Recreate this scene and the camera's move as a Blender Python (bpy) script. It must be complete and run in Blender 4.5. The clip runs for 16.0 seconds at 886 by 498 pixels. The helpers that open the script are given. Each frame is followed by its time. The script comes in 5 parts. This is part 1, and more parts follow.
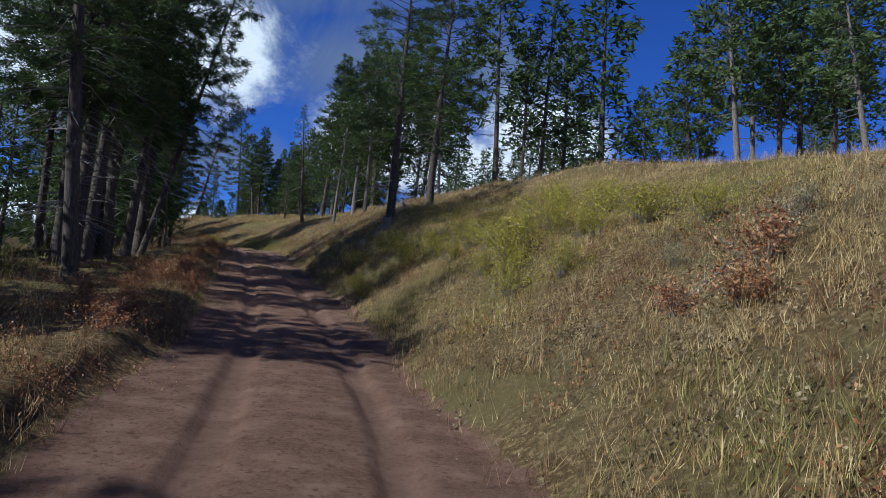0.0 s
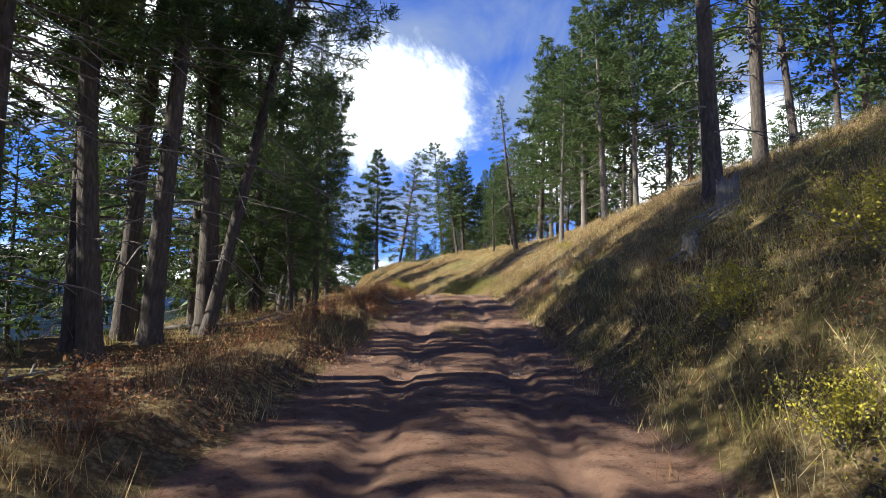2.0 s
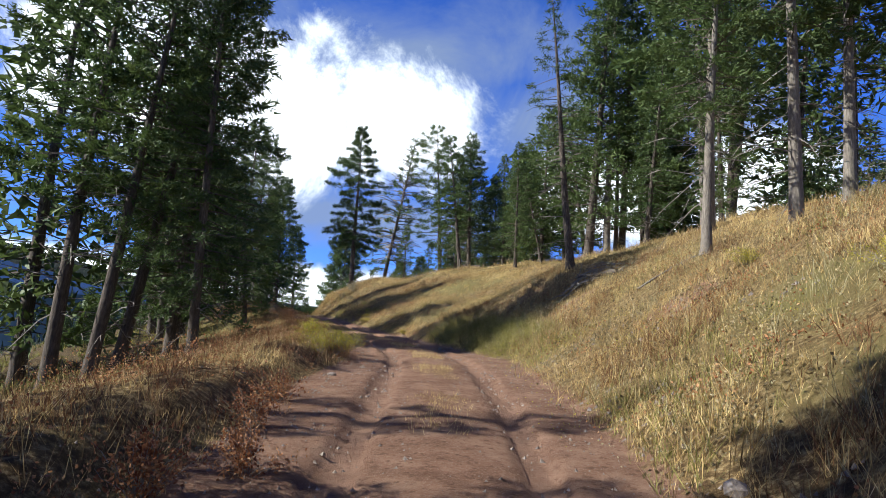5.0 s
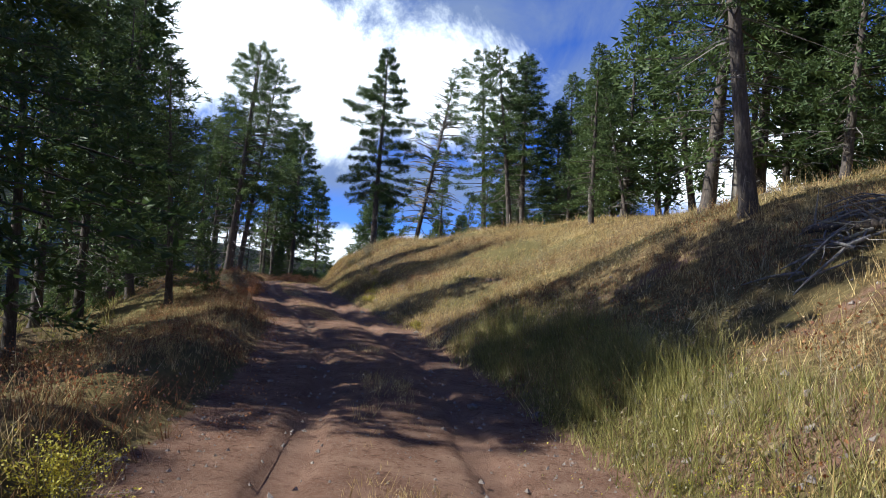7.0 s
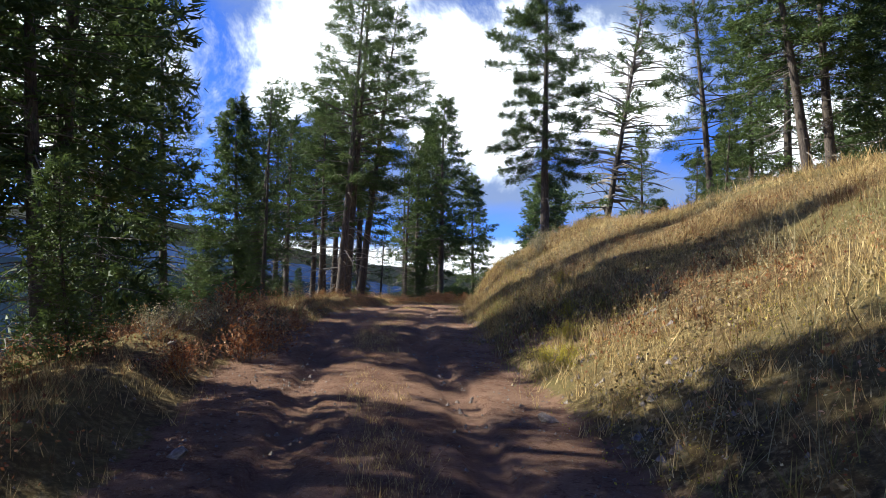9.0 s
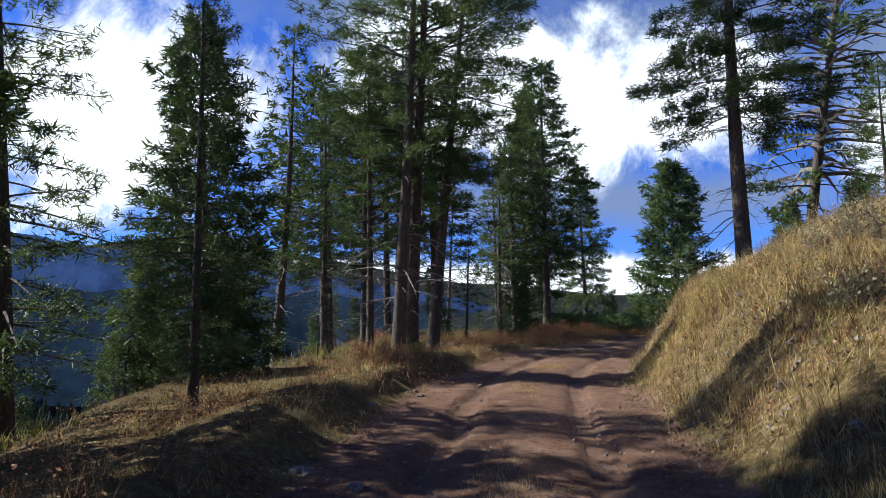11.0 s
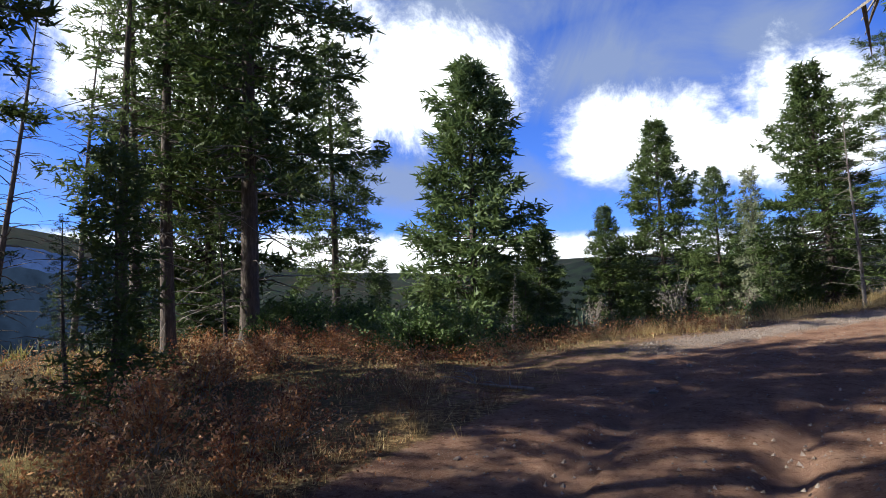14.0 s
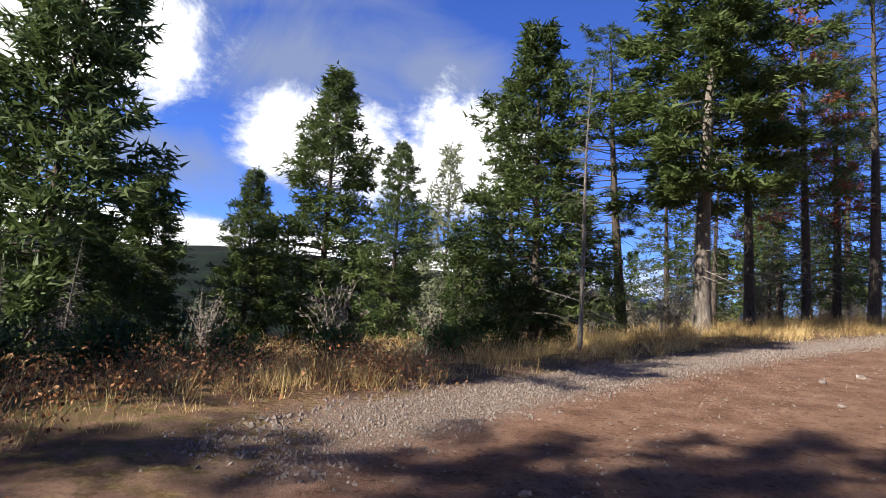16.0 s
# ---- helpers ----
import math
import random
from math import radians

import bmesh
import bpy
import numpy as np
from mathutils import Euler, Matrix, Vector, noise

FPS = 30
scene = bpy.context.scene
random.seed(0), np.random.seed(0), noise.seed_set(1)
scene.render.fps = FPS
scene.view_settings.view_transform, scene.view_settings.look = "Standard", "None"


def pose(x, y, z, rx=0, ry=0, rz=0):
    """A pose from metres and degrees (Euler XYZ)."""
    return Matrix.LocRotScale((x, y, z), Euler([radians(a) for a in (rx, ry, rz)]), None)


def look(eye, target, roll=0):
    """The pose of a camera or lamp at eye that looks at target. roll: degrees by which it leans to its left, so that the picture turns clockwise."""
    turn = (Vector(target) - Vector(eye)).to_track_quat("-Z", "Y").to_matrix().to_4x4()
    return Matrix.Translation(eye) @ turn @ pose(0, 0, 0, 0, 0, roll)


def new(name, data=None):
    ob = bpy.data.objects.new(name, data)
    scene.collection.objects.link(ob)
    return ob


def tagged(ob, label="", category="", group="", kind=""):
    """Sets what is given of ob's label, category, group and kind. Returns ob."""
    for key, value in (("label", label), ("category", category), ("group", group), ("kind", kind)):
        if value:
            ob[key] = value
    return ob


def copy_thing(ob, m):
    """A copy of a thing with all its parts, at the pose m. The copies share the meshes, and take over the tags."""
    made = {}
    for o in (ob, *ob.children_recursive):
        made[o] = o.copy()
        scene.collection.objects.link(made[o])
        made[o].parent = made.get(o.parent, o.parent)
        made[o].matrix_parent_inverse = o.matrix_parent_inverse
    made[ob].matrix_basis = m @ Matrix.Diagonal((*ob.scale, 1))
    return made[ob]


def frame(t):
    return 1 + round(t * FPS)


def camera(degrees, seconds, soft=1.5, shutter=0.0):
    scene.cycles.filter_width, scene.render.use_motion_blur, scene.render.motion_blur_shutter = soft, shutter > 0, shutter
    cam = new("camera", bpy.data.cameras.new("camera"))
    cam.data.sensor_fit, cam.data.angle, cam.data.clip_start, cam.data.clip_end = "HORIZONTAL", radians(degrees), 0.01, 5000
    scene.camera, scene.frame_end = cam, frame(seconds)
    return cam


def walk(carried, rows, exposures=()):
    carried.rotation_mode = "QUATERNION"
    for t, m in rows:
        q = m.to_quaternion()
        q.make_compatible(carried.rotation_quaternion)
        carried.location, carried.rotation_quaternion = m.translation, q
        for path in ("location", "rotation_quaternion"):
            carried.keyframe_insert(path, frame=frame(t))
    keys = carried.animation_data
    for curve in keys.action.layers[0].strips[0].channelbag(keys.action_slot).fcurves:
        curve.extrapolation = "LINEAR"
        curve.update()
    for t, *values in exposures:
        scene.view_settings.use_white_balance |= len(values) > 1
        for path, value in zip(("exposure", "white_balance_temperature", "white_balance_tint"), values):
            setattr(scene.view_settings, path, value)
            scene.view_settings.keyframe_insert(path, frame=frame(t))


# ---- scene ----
cam = camera(66.0, 16.0, soft=0.7)
PATH = [
    (0, (0.000, 0.000, -0.000), (0.005, 9.981, 0.623), 6.26),
    (0.5, (-0.632, 4.707, 0.002), (-2.115, 14.568, 0.753), 3.29),
    (1, (-1.537, 8.933, 0.092), (-3.988, 18.581, 1.042), 0.68),
    (1.5, (-2.488, 12.853, 0.314), (-5.380, 22.375, 1.292), -1.35),
    (2, (-3.625, 16.591, 0.574), (-6.677, 26.067, 1.521), 0.21),
    (2.5, (-4.577, 20.390, 0.942), (-7.617, 29.848, 2.085), -2.11),
    (3, (-5.893, 24.328, 1.149), (-9.110, 33.742, 2.163), 0.46),
    (3.5, (-7.064, 28.232, 1.420), (-10.233, 37.642, 2.607), 2.46),
    (4, (-8.050, 31.415, 1.628), (-11.178, 40.847, 2.739), 0.97),
    (4.2, (-8.426, 32.566, 1.717), (-11.587, 41.974, 2.942), 1.51),
    (4.5, (-8.945, 34.132, 1.890), (-12.112, 43.526, 3.205), 2.29),
    (5, (-9.737, 36.365, 2.190), (-12.798, 45.807, 3.400), 3.44),
    (5.5, (-10.428, 38.676, 2.380), (-13.369, 48.189, 3.311), 4.43),
    (6, (-11.221, 41.368, 2.693), (-14.198, 50.888, 3.395), 5.34),
    (6.3, (-11.824, 43.302, 2.827), (-14.951, 52.777, 3.497), 5.89),
    (6.5, (-12.271, 44.694, 2.902), (-15.541, 54.119, 3.593), 6.26),
    (7, (-13.530, 48.455, 3.007), (-17.202, 57.735, 3.649), 4.34),
    (7.5, (-14.924, 52.018, 3.142), (-19.088, 61.084, 3.826), 3.15),
    (8, (-16.804, 55.855, 3.200), (-21.558, 64.619, 3.966), 3.11),
    (8.5, (-19.082, 59.631, 3.232), (-24.417, 68.064, 3.894), 2.89),
    (9, (-21.318, 62.932, 3.253), (-27.124, 71.042, 3.978), 1.14),
    (9.5, (-23.122, 65.416, 3.400), (-29.341, 73.188, 4.357), -1.44),
    (9.7, (-23.956, 66.484, 3.506), (-30.326, 74.127, 4.506), -2.54),
    (10, (-25.215, 68.022, 3.671), (-31.781, 75.492, 4.714), -3.48),
    (10.5, (-27.397, 70.417, 4.006), (-34.164, 77.706, 5.047), -2.84),
    (11, (-29.759, 73.036, 4.122), (-36.543, 80.317, 5.096), -0.84),
    (11.5, (-32.251, 76.034, 4.215), (-38.870, 83.477, 5.106), 0.45),
    (11.8, (-33.766, 78.055, 4.278), (-40.212, 85.653, 5.133), 0.15),
    (12, (-34.781, 79.470, 4.322), (-41.089, 87.184, 5.159), -0.45),
    (12.5, (-37.305, 82.977, 4.354), (-43.025, 91.150, 5.053), 0.69),
    (13, (-39.135, 86.414, 4.402), (-44.287, 94.960, 5.046), 0.22),
    (13.5, (-40.476, 89.312, 4.445), (-44.957, 98.228, 5.113), -0.39),
    (14, (-41.420, 92.014, 4.441), (-45.175, 101.263, 5.026), -1.29),
    (14.5, (-42.145, 94.575, 4.455), (-44.964, 104.152, 5.045), 1.60),
    (15, (-42.475, 96.929, 4.443), (-44.305, 106.738, 5.091), 4.26),
    (15.5, (-42.459, 98.922, 4.437), (-43.000, 108.888, 5.066), 6.37),
    (16, (-42.120, 100.462, 4.431), (-41.107, 110.384, 5.161), 6.18),
]
walk(cam, [(t, look(eye, target, roll)) for t, eye, target, roll in PATH], [(0, 0.05, 5400, 5), (1.0, 0.85, 5900, 5), (2.0, 1.35, 6300, 4), (4.0, 1.3, 6300, 4), (6.5, 0.75, 5800, 5), (7.5, 1.15, 6000, 4),
                                                                                  (8.5, 1.0, 6100, 4), (9.0, 1.25, 6300, 4), (9.5, 0.9, 6200, 4), (12.0, 0.85, 6000, 6), (14.0, 1.15, 6400, 7), (15.0, 1.2, 6600, 9), (16, 1.1, 6700, 11)])

# ---- light: a clear autumn sun behind and to the left, sky with bright cumulus ----
SUN = Vector((-0.906, -0.423, 0.70)).normalized()
sun = new("sun", bpy.data.lights.new("sun", "SUN"))
sun.data.energy, sun.data.angle, sun.data.color = 5.0, radians(0.6), (1.0, 0.95, 0.87)
sun.matrix_world = look(SUN * 100, (0, 0, 0))


def node(tree, kind, **inputs):
    n = tree.nodes.new(kind)
    for key, value in inputs.items():
        n.inputs[key.replace("_", " ")].default_value = value
    return n


def ramp(tree, fac, *stops):
    n = tree.nodes.new("ShaderNodeValToRGB")
    while len(n.color_ramp.elements) < len(stops):
        n.color_ramp.elements.new(0.5)
    for e, (at, colour) in zip(n.color_ramp.elements, stops):
        e.position = at
        e.color = (*colour, 1) if len(colour) == 3 else colour
    tree.links.new(fac, n.inputs[0])
    return n.outputs[0]


def mixed(tree, fac, a, b, blend="MIX"):
    n = tree.nodes.new("ShaderNodeMix")
    n.data_type, n.blend_type = "RGBA", blend
    for slot, v in ((0, fac), (6, a), (7, b)):
        if isinstance(v, (float, int)):
            n.inputs[slot].default_value = v
        elif isinstance(v, tuple):
            n.inputs[slot].default_value = (*v, 1)
        else:
            tree.links.new(v, n.inputs[slot])
    return n.outputs[2]


def maths(tree, operation, a, b=0.0, clamp=False):
    n = tree.nodes.new("ShaderNodeMath")
    n.operation, n.use_clamp = operation, clamp
    for slot, v in ((0, a), (1, b)):
        if isinstance(v, (float, int)):
            n.inputs[slot].default_value = v
        else:
            tree.links.new(v, n.inputs[slot])
    return n.outputs[0]


def grain(tree, vector, scale, detail=4.0, rough=0.55, distort=0.0):
    n = node(tree, "ShaderNodeTexNoise", Scale=scale, Detail=detail, Roughness=rough, Distortion=distort)
    tree.links.new(vector, n.inputs["Vector"])
    return n.outputs["Fac"]


world = bpy.data.worlds.new("world")
scene.world = world
world.use_nodes = True
wt = world.node_tree
wt.nodes.clear()
sky = wt.nodes.new("ShaderNodeTexSky")
sky.sky_type, sky.sun_disc = "NISHITA", False
sky.sun_elevation = math.asin(SUN.z)
sky.sun_rotation = math.atan2(SUN.x, SUN.y)
sky.altitude, sky.air_density, sky.dust_density, sky.ozone_density = 2200, 1.0, 0.3, 2.0
coords = wt.nodes.new("ShaderNodeTexCoord")
parts = wt.nodes.new("ShaderNodeSeparateXYZ")
wt.links.new(coords.outputs["Generated"], parts.inputs[0])
# the sky's direction in degrees: azimuth west of north, and elevation
west = maths(wt, "MULTIPLY", maths(wt, "ARCTAN2", maths(wt, "MULTIPLY", parts.outputs["X"], -1.0), parts.outputs["Y"]), 57.3)
rise = maths(wt, "MULTIPLY", maths(wt, "ARCSINE", parts.outputs["Z"]), 57.3)
billow = grain(wt, coords.outputs["Generated"], 5.5, 10.0, 0.68, 0.35)
wisp = grain(wt, coords.outputs["Generated"], 3.4, 7.0, 0.62, 0.8)


def heap_of_cloud(azimuth, elevation, wide, tall):
    """1 in the heart of a bank of cloud, 0 at its rim, less beyond."""
    u = maths(wt, "DIVIDE", maths(wt, "SUBTRACT", west, azimuth), wide)
    v = maths(wt, "DIVIDE", maths(wt, "SUBTRACT", rise, elevation), tall)
    return maths(wt, "SUBTRACT", 1.0, maths(wt, "SQRT", maths(wt, "ADD", maths(wt, "MULTIPLY", u, u), maths(wt, "MULTIPLY", v, v))))


heap = heap_of_cloud(23.5, 17.3, 10.5, 6.5)
for place in ((33, 18, 12, 7.5), (44, 19, 10, 8), (68, 15, 14, 11), (100, 16, 24, 12), (4, 11.5, 10, 5), (-7, 13.5, 8, 5), (-2, 10.5, 12, 4), (25, 2.5, 50, 2.6), (160, 20, 40, 12), (-110, 18, 40, 10)):
    heap = maths(wt, "MAXIMUM", heap, heap_of_cloud(*place))
heap = maths(wt, "MAXIMUM", heap, -0.7)
mass = maths(wt, "ADD", heap, maths(wt, "MULTIPLY", maths(wt, "SUBTRACT", billow, 0.5), 2.1))
cover = ramp(wt, mass, (-0.18, (0, 0, 0)), (0.36, (1, 1, 1)))
body = ramp(wt, mass, (0.0, (2.4, 3.0, 4.4)), (0.45, (10.5, 10.8, 11.2)))
film = heap_of_cloud(8, 17.5, 16, 5.5)
for place in ((-4, 18, 8, 3.5), (20, 23, 18, 4.5), (45, 25, 20, 5), (25, 9, 30, 3)):
    film = maths(wt, "MAXIMUM", film, heap_of_cloud(*place))
film = maths(wt, "ADD", maths(wt, "MAXIMUM", film, -0.6), maths(wt, "MULTIPLY", maths(wt, "SUBTRACT", wisp, 0.5), 2.6))
veil = ramp(wt, film, (0.0, (0, 0, 0)), (0.75, (0.85, 0.85, 0.85)))
deep = mixed(wt, 1.0, sky.outputs[0], (0.36, 0.57, 1.24), "MULTIPLY")
heaven = mixed(wt, cover, mixed(wt, veil, deep, (1.9, 2.4, 3.7)), body)
back = wt.nodes.new("ShaderNodeBackground")
back.inputs["Strength"].default_value = 0.075
wt.links.new(heaven, back.inputs["Color"])
wout = wt.nodes.new("ShaderNodeOutputWorld")
wt.links.new(back.outputs[0], wout.inputs["Surface"])

# ---- the lie of the land ----
# middle of the dirt track, south to north, with its height
TRACK = [(10.2, -59.1, -2.1), (4.8, -27.6, -1.8), (1.9, -10.8, -1.6), (0.5, -3.0, -1.53), (-0.75, 4.9, -1.48), (-2.5, 12.7, -1.18),
         (-4.7, 20.4, -0.59), (-7.0, 28.1, -0.09), (-9.5, 35.7, 0.58), (-11.85, 43.3, 1.3), (-14.5, 50.9, 1.59), (-18.1, 58.0, 1.72),
         (-23.2, 65.4, 1.93), (-28.9, 71.5, 2.54), (-33.5, 77.9, 2.77), (-38.1, 84.5, 2.88), (-41.3, 91.8, 2.94), (-42.1, 98.4, 2.95),
         (-40.5, 103.0, 3.1), (-37.2, 106.8, 3.45), (-32.2, 110.2, 4.1), (-25.2, 114.0, 4.9), (-13.2, 119.4, 6.2), (8.8, 128.4, 8.5),
         (58.8, 149.4, 12.0)]


def smooth_line(points, step):
    p = np.array(points, float)
    s = np.r_[0, np.cumsum(np.hypot(*np.diff(p[:, :2], axis=0).T))]
    u = np.arange(0, s[-1], step)
    q = np.stack([np.interp(u, s, p[:, k]) for k in range(3)], 1)
    for _ in range(int(14 / step)):
        q[1:-1] = 0.25 * q[:-2] + 0.5 * q[1:-1] + 0.25 * q[2:]
    return q


LINE = smooth_line(TRACK, 0.5)
ALONG = np.gradient(LINE[:, :2], axis=0)
ALONG /= np.hypot(*ALONG.T)[:, None]
SLOPE = np.gradient(LINE[:, 2]) / np.hypot(*np.gradient(LINE[:, :2], axis=0).T)


def waves(x, y, size, seed):
    """Soft uneven swell of about that many metres, between -1 and 1."""
    r = np.random.RandomState(seed)
    out = np.zeros(np.shape(x))
    for k in range(7):
        a, f = r.uniform(0, 2 * np.pi), 2 * np.pi / size * r.uniform(0.6, 1.7)
        out = out + np.sin((np.cos(a) * x + np.sin(a) * y) * f + r.uniform(0, 6.28))
    return out / 4.0


def beside(x, y):
    """For each place: index of the nearest bit of the track, and the distance to its right."""
    x, y = np.asarray(x, float).ravel(), np.asarray(y, float).ravel()
    near, off = np.zeros(len(x), int), np.zeros(len(x))
    for a in range(0, len(x), 20000):
        b = slice(a, a + 20000)
        dx, dy = x[b, None] - LINE[None, ::3, 0], y[b, None] - LINE[None, ::3, 1]
        k = (dx * dx + dy * dy).argmin(1) * 3
        best = np.full(len(k), 1e18)
        for step in (-2, -1, 0, 1, 2):
            j = np.clip(k + step, 0, len(LINE) - 1)
            d = (x[b] - LINE[j, 0]) ** 2 + (y[b] - LINE[j, 1]) ** 2
            near[b] = np.where(d < best, j, near[b])
            best = np.minimum(best, d)
        j = near[b]
        off[b] = (x[b] - LINE[j, 0]) * ALONG[j, 1] - (y[b] - LINE[j, 1]) * ALONG[j, 0]
        far = np.sqrt(best)
        off[b] = np.where(far < 4, off[b], np.where(off[b] < 0, -far, far))
    return near, off


def ease(v, a, b):
    t = np.clip((v - a) / (b - a), 0, 1)
    return t * t * (3 - 2 * t)


def half_width(n):
    return 1.75 + 1.6 * ease(n, 99, 106) + 0.5 * ease(n, 84, 92)


def stretch(v, a, b, c, e):
    """1 between b and c, fading to 0 at a and e."""
    return ease(v, a, b) * (1 - ease(v, c, e))


def swells(n, d):
    """Where the bank bulges or sags, by the way north and the distance to the right of the track."""
    out = 0.55 * stretch(n, 20, 25, 32, 37) * stretch(d, 2.0, 3.2, 6.0, 8.5) + 0.5 * stretch(n, 20, 25, 33, 39) * stretch(d, 9, 12, 18, 26)
    out = out + 0.25 * stretch(n, 52, 55, 59, 63) * stretch(d, 3.5, 6, 11, 15)
    out = out - 0.62 * stretch(n, 60, 66, 71, 77) * stretch(d, 4.2, 6.2, 15, 26)
    out = out + stretch(n, 75, 81, 85, 89) * (0.68 * stretch(d, 2.0, 3.2, 5.5, 9) - 0.8 * stretch(d, 8, 11.5, 18, 26))
    out = out + 0.2 * stretch(n, 92, 94, 97, 100) * stretch(d, 0.8, 1.8, 4.5, 7)
    return out - (0.9 - 0.3 * ease(n, 105, 112)) * ease(n, 101.5, 105) * ease(-d, 5, 10.5) * (1 - ease(-d, 30, 60))


def ground(x, y):
    """Height of the land."""
    shape = np.shape(x)
    x, y = np.asarray(x, float).ravel(), np.asarray(y, float).ravel()
    k, d = beside(x, y)
    total, z, n = np.zeros(len(x)), np.zeros(len(x)), np.zeros(len(x))
    best = (x - LINE[k, 0]) ** 2 + (y - LINE[k, 1]) ** 2
    for step in range(-5, 6):
        j = np.clip(k + step, 0, len(LINE) - 1)
        share = np.exp(-np.minimum((x - LINE[j, 0]) ** 2 + (y - LINE[j, 1]) ** 2 - best, 60) / 1.4)
        total, z, n = total + share, z + share * LINE[j, 2], n + share * LINE[j, 1]
    z, n = z / total, n / total
    w = half_width(n) + 0.22 * waves(x, y, 7, 3)
    junction = ease(n, 98, 106)
    # right: cut bank, then open hillside
    r = np.maximum(d - w, 0)
    steep = 0.95 - 0.18 * ease(n, 40, 56) + 0.45 * ease(n, 78, 86)
    top = 2.75 - 0.5 * ease(n, 40, 56) + 0.2 * waves(x, y, 23, 5) - 0.25 * ease(n, 78, 88)
    bank = top * (1 - np.exp(-(r * steep / top) ** 1.15))
    hill = 0.33 * np.maximum(r - 2.2, 0) * (1 - 0.55 * ease(r, 9, 30)) * (1 - 0.35 * ease(n, 62, 84))
    hill = np.where(r > 60, hill - (hill - 12) * ease(r, 60, 200), hill)
    right = (bank + hill) * (1 - 0.93 * junction) + junction * 0.05 * r
    # left: low berm, then the fall to the valley
    q = np.maximum(-d - w, 0)
    berm = 0.34 * ease(q, 0.0, 0.7) * np.exp(-((q - 1.0) / 0.9) ** 2) * (1 - ease(n, 87, 97))
    reach = 6.0 - 4.3 * ease(n, 24, 42) + 3.2 * ease(n, 76, 84) + 3.5 * junction + 7.0 * stretch(n, 92, 97, 103, 106)
    fall = np.maximum(q - reach, 0)
    slope = 0.27 + 0.05 * ease(n, 70, 84) - 0.14 * junction * (1 - ease(fall, 6, 16))
    drop = slope * fall * ease(fall, 0, 3.5)
    drop = np.where(drop > 26, 26 + 18 * (1 - np.exp(-(drop - 26) / 18)), drop)
    left = berm - drop
    out = z + np.where(d > 0, right, left)
    out = out + swells(n, d)
    verge = np.clip((np.abs(d) - w) / 3, 0, 1)
    out = out + verge * ((1 - 0.8 * junction) * 0.10 * waves(x, y, 3.1, 11) + 0.16 * waves(x, y, 9, 12) + 0.9 * ease(np.abs(d), 15, 60) * waves(x, y, 40, 13))
    # wheel ruts and ripples of the track
    on = 1 - ease(np.abs(d), w - 0.5, w + 0.3)
    rut = np.exp(-((np.abs(d) - 0.80) / 0.27) ** 2)
    out = out + on * (1 - 0.8 * junction) * (-0.035 * rut * (0.7 + 0.3 * waves(x, y, 6, 21)) + 0.02 * np.exp(-(d / 0.4) ** 2))
    out = out + on * 0.003 * waves(x, y, 1.3, 22) + on * 0.008 * waves(x, y, 4, 23)
    # far ranges beyond the valley
    far = np.hypot(x + 20, y - 60)
    m = ease(far, 150, 900)
    west = ease(-x / np.maximum(far, 1), 0.45, 0.95)
    peaks = -60 + 30 * waves(x, y, 620, 32) + 12 * waves(x, y, 210, 33) + ease(far, 700, 2600) * (95 + 60 * waves(x, y, 1500, 31) + 210 * west)
    out = out * (1 - m) + m * peaks
    ridge = ease(y, 170, 460) * (1 - ease(y, 700, 1500)) * (1 - ease(np.abs(x + 110), 160, 420)) * (56 + 9 * waves(x, y, 160, 35))
    return (out + ridge).reshape(shape)


def height(x, y):
    return float(ground(np.array([x]), np.array([y]))[0])


# ---- materials ----
def material(name):
    m = bpy.data.materials.new(name)
    m.use_nodes = True
    t = m.node_tree
    t.nodes.clear()
    out = t.nodes.new("ShaderNodeOutputMaterial")
    b = t.nodes.new("ShaderNodeBsdfPrincipled")
    b.inputs["Specular IOR Level"].default_value = 0.25
    t.links.new(b.outputs[0], out.inputs[0])
    return m, t, b, out


def place_of(t):
    return t.nodes.new("ShaderNodeNewGeometry").outputs["Position"]


def relief(t, b, fac, strength, distance):
    n = node(t, "ShaderNodeBump", Strength=strength, Distance=distance)
    t.links.new(fac, n.inputs["Height"])
    t.links.new(n.outputs[0], b.inputs["Normal"])


def attribute(t, name):
    n = t.nodes.new("ShaderNodeAttribute")
    n.attribute_name = name
    return n.outputs["Fac"]


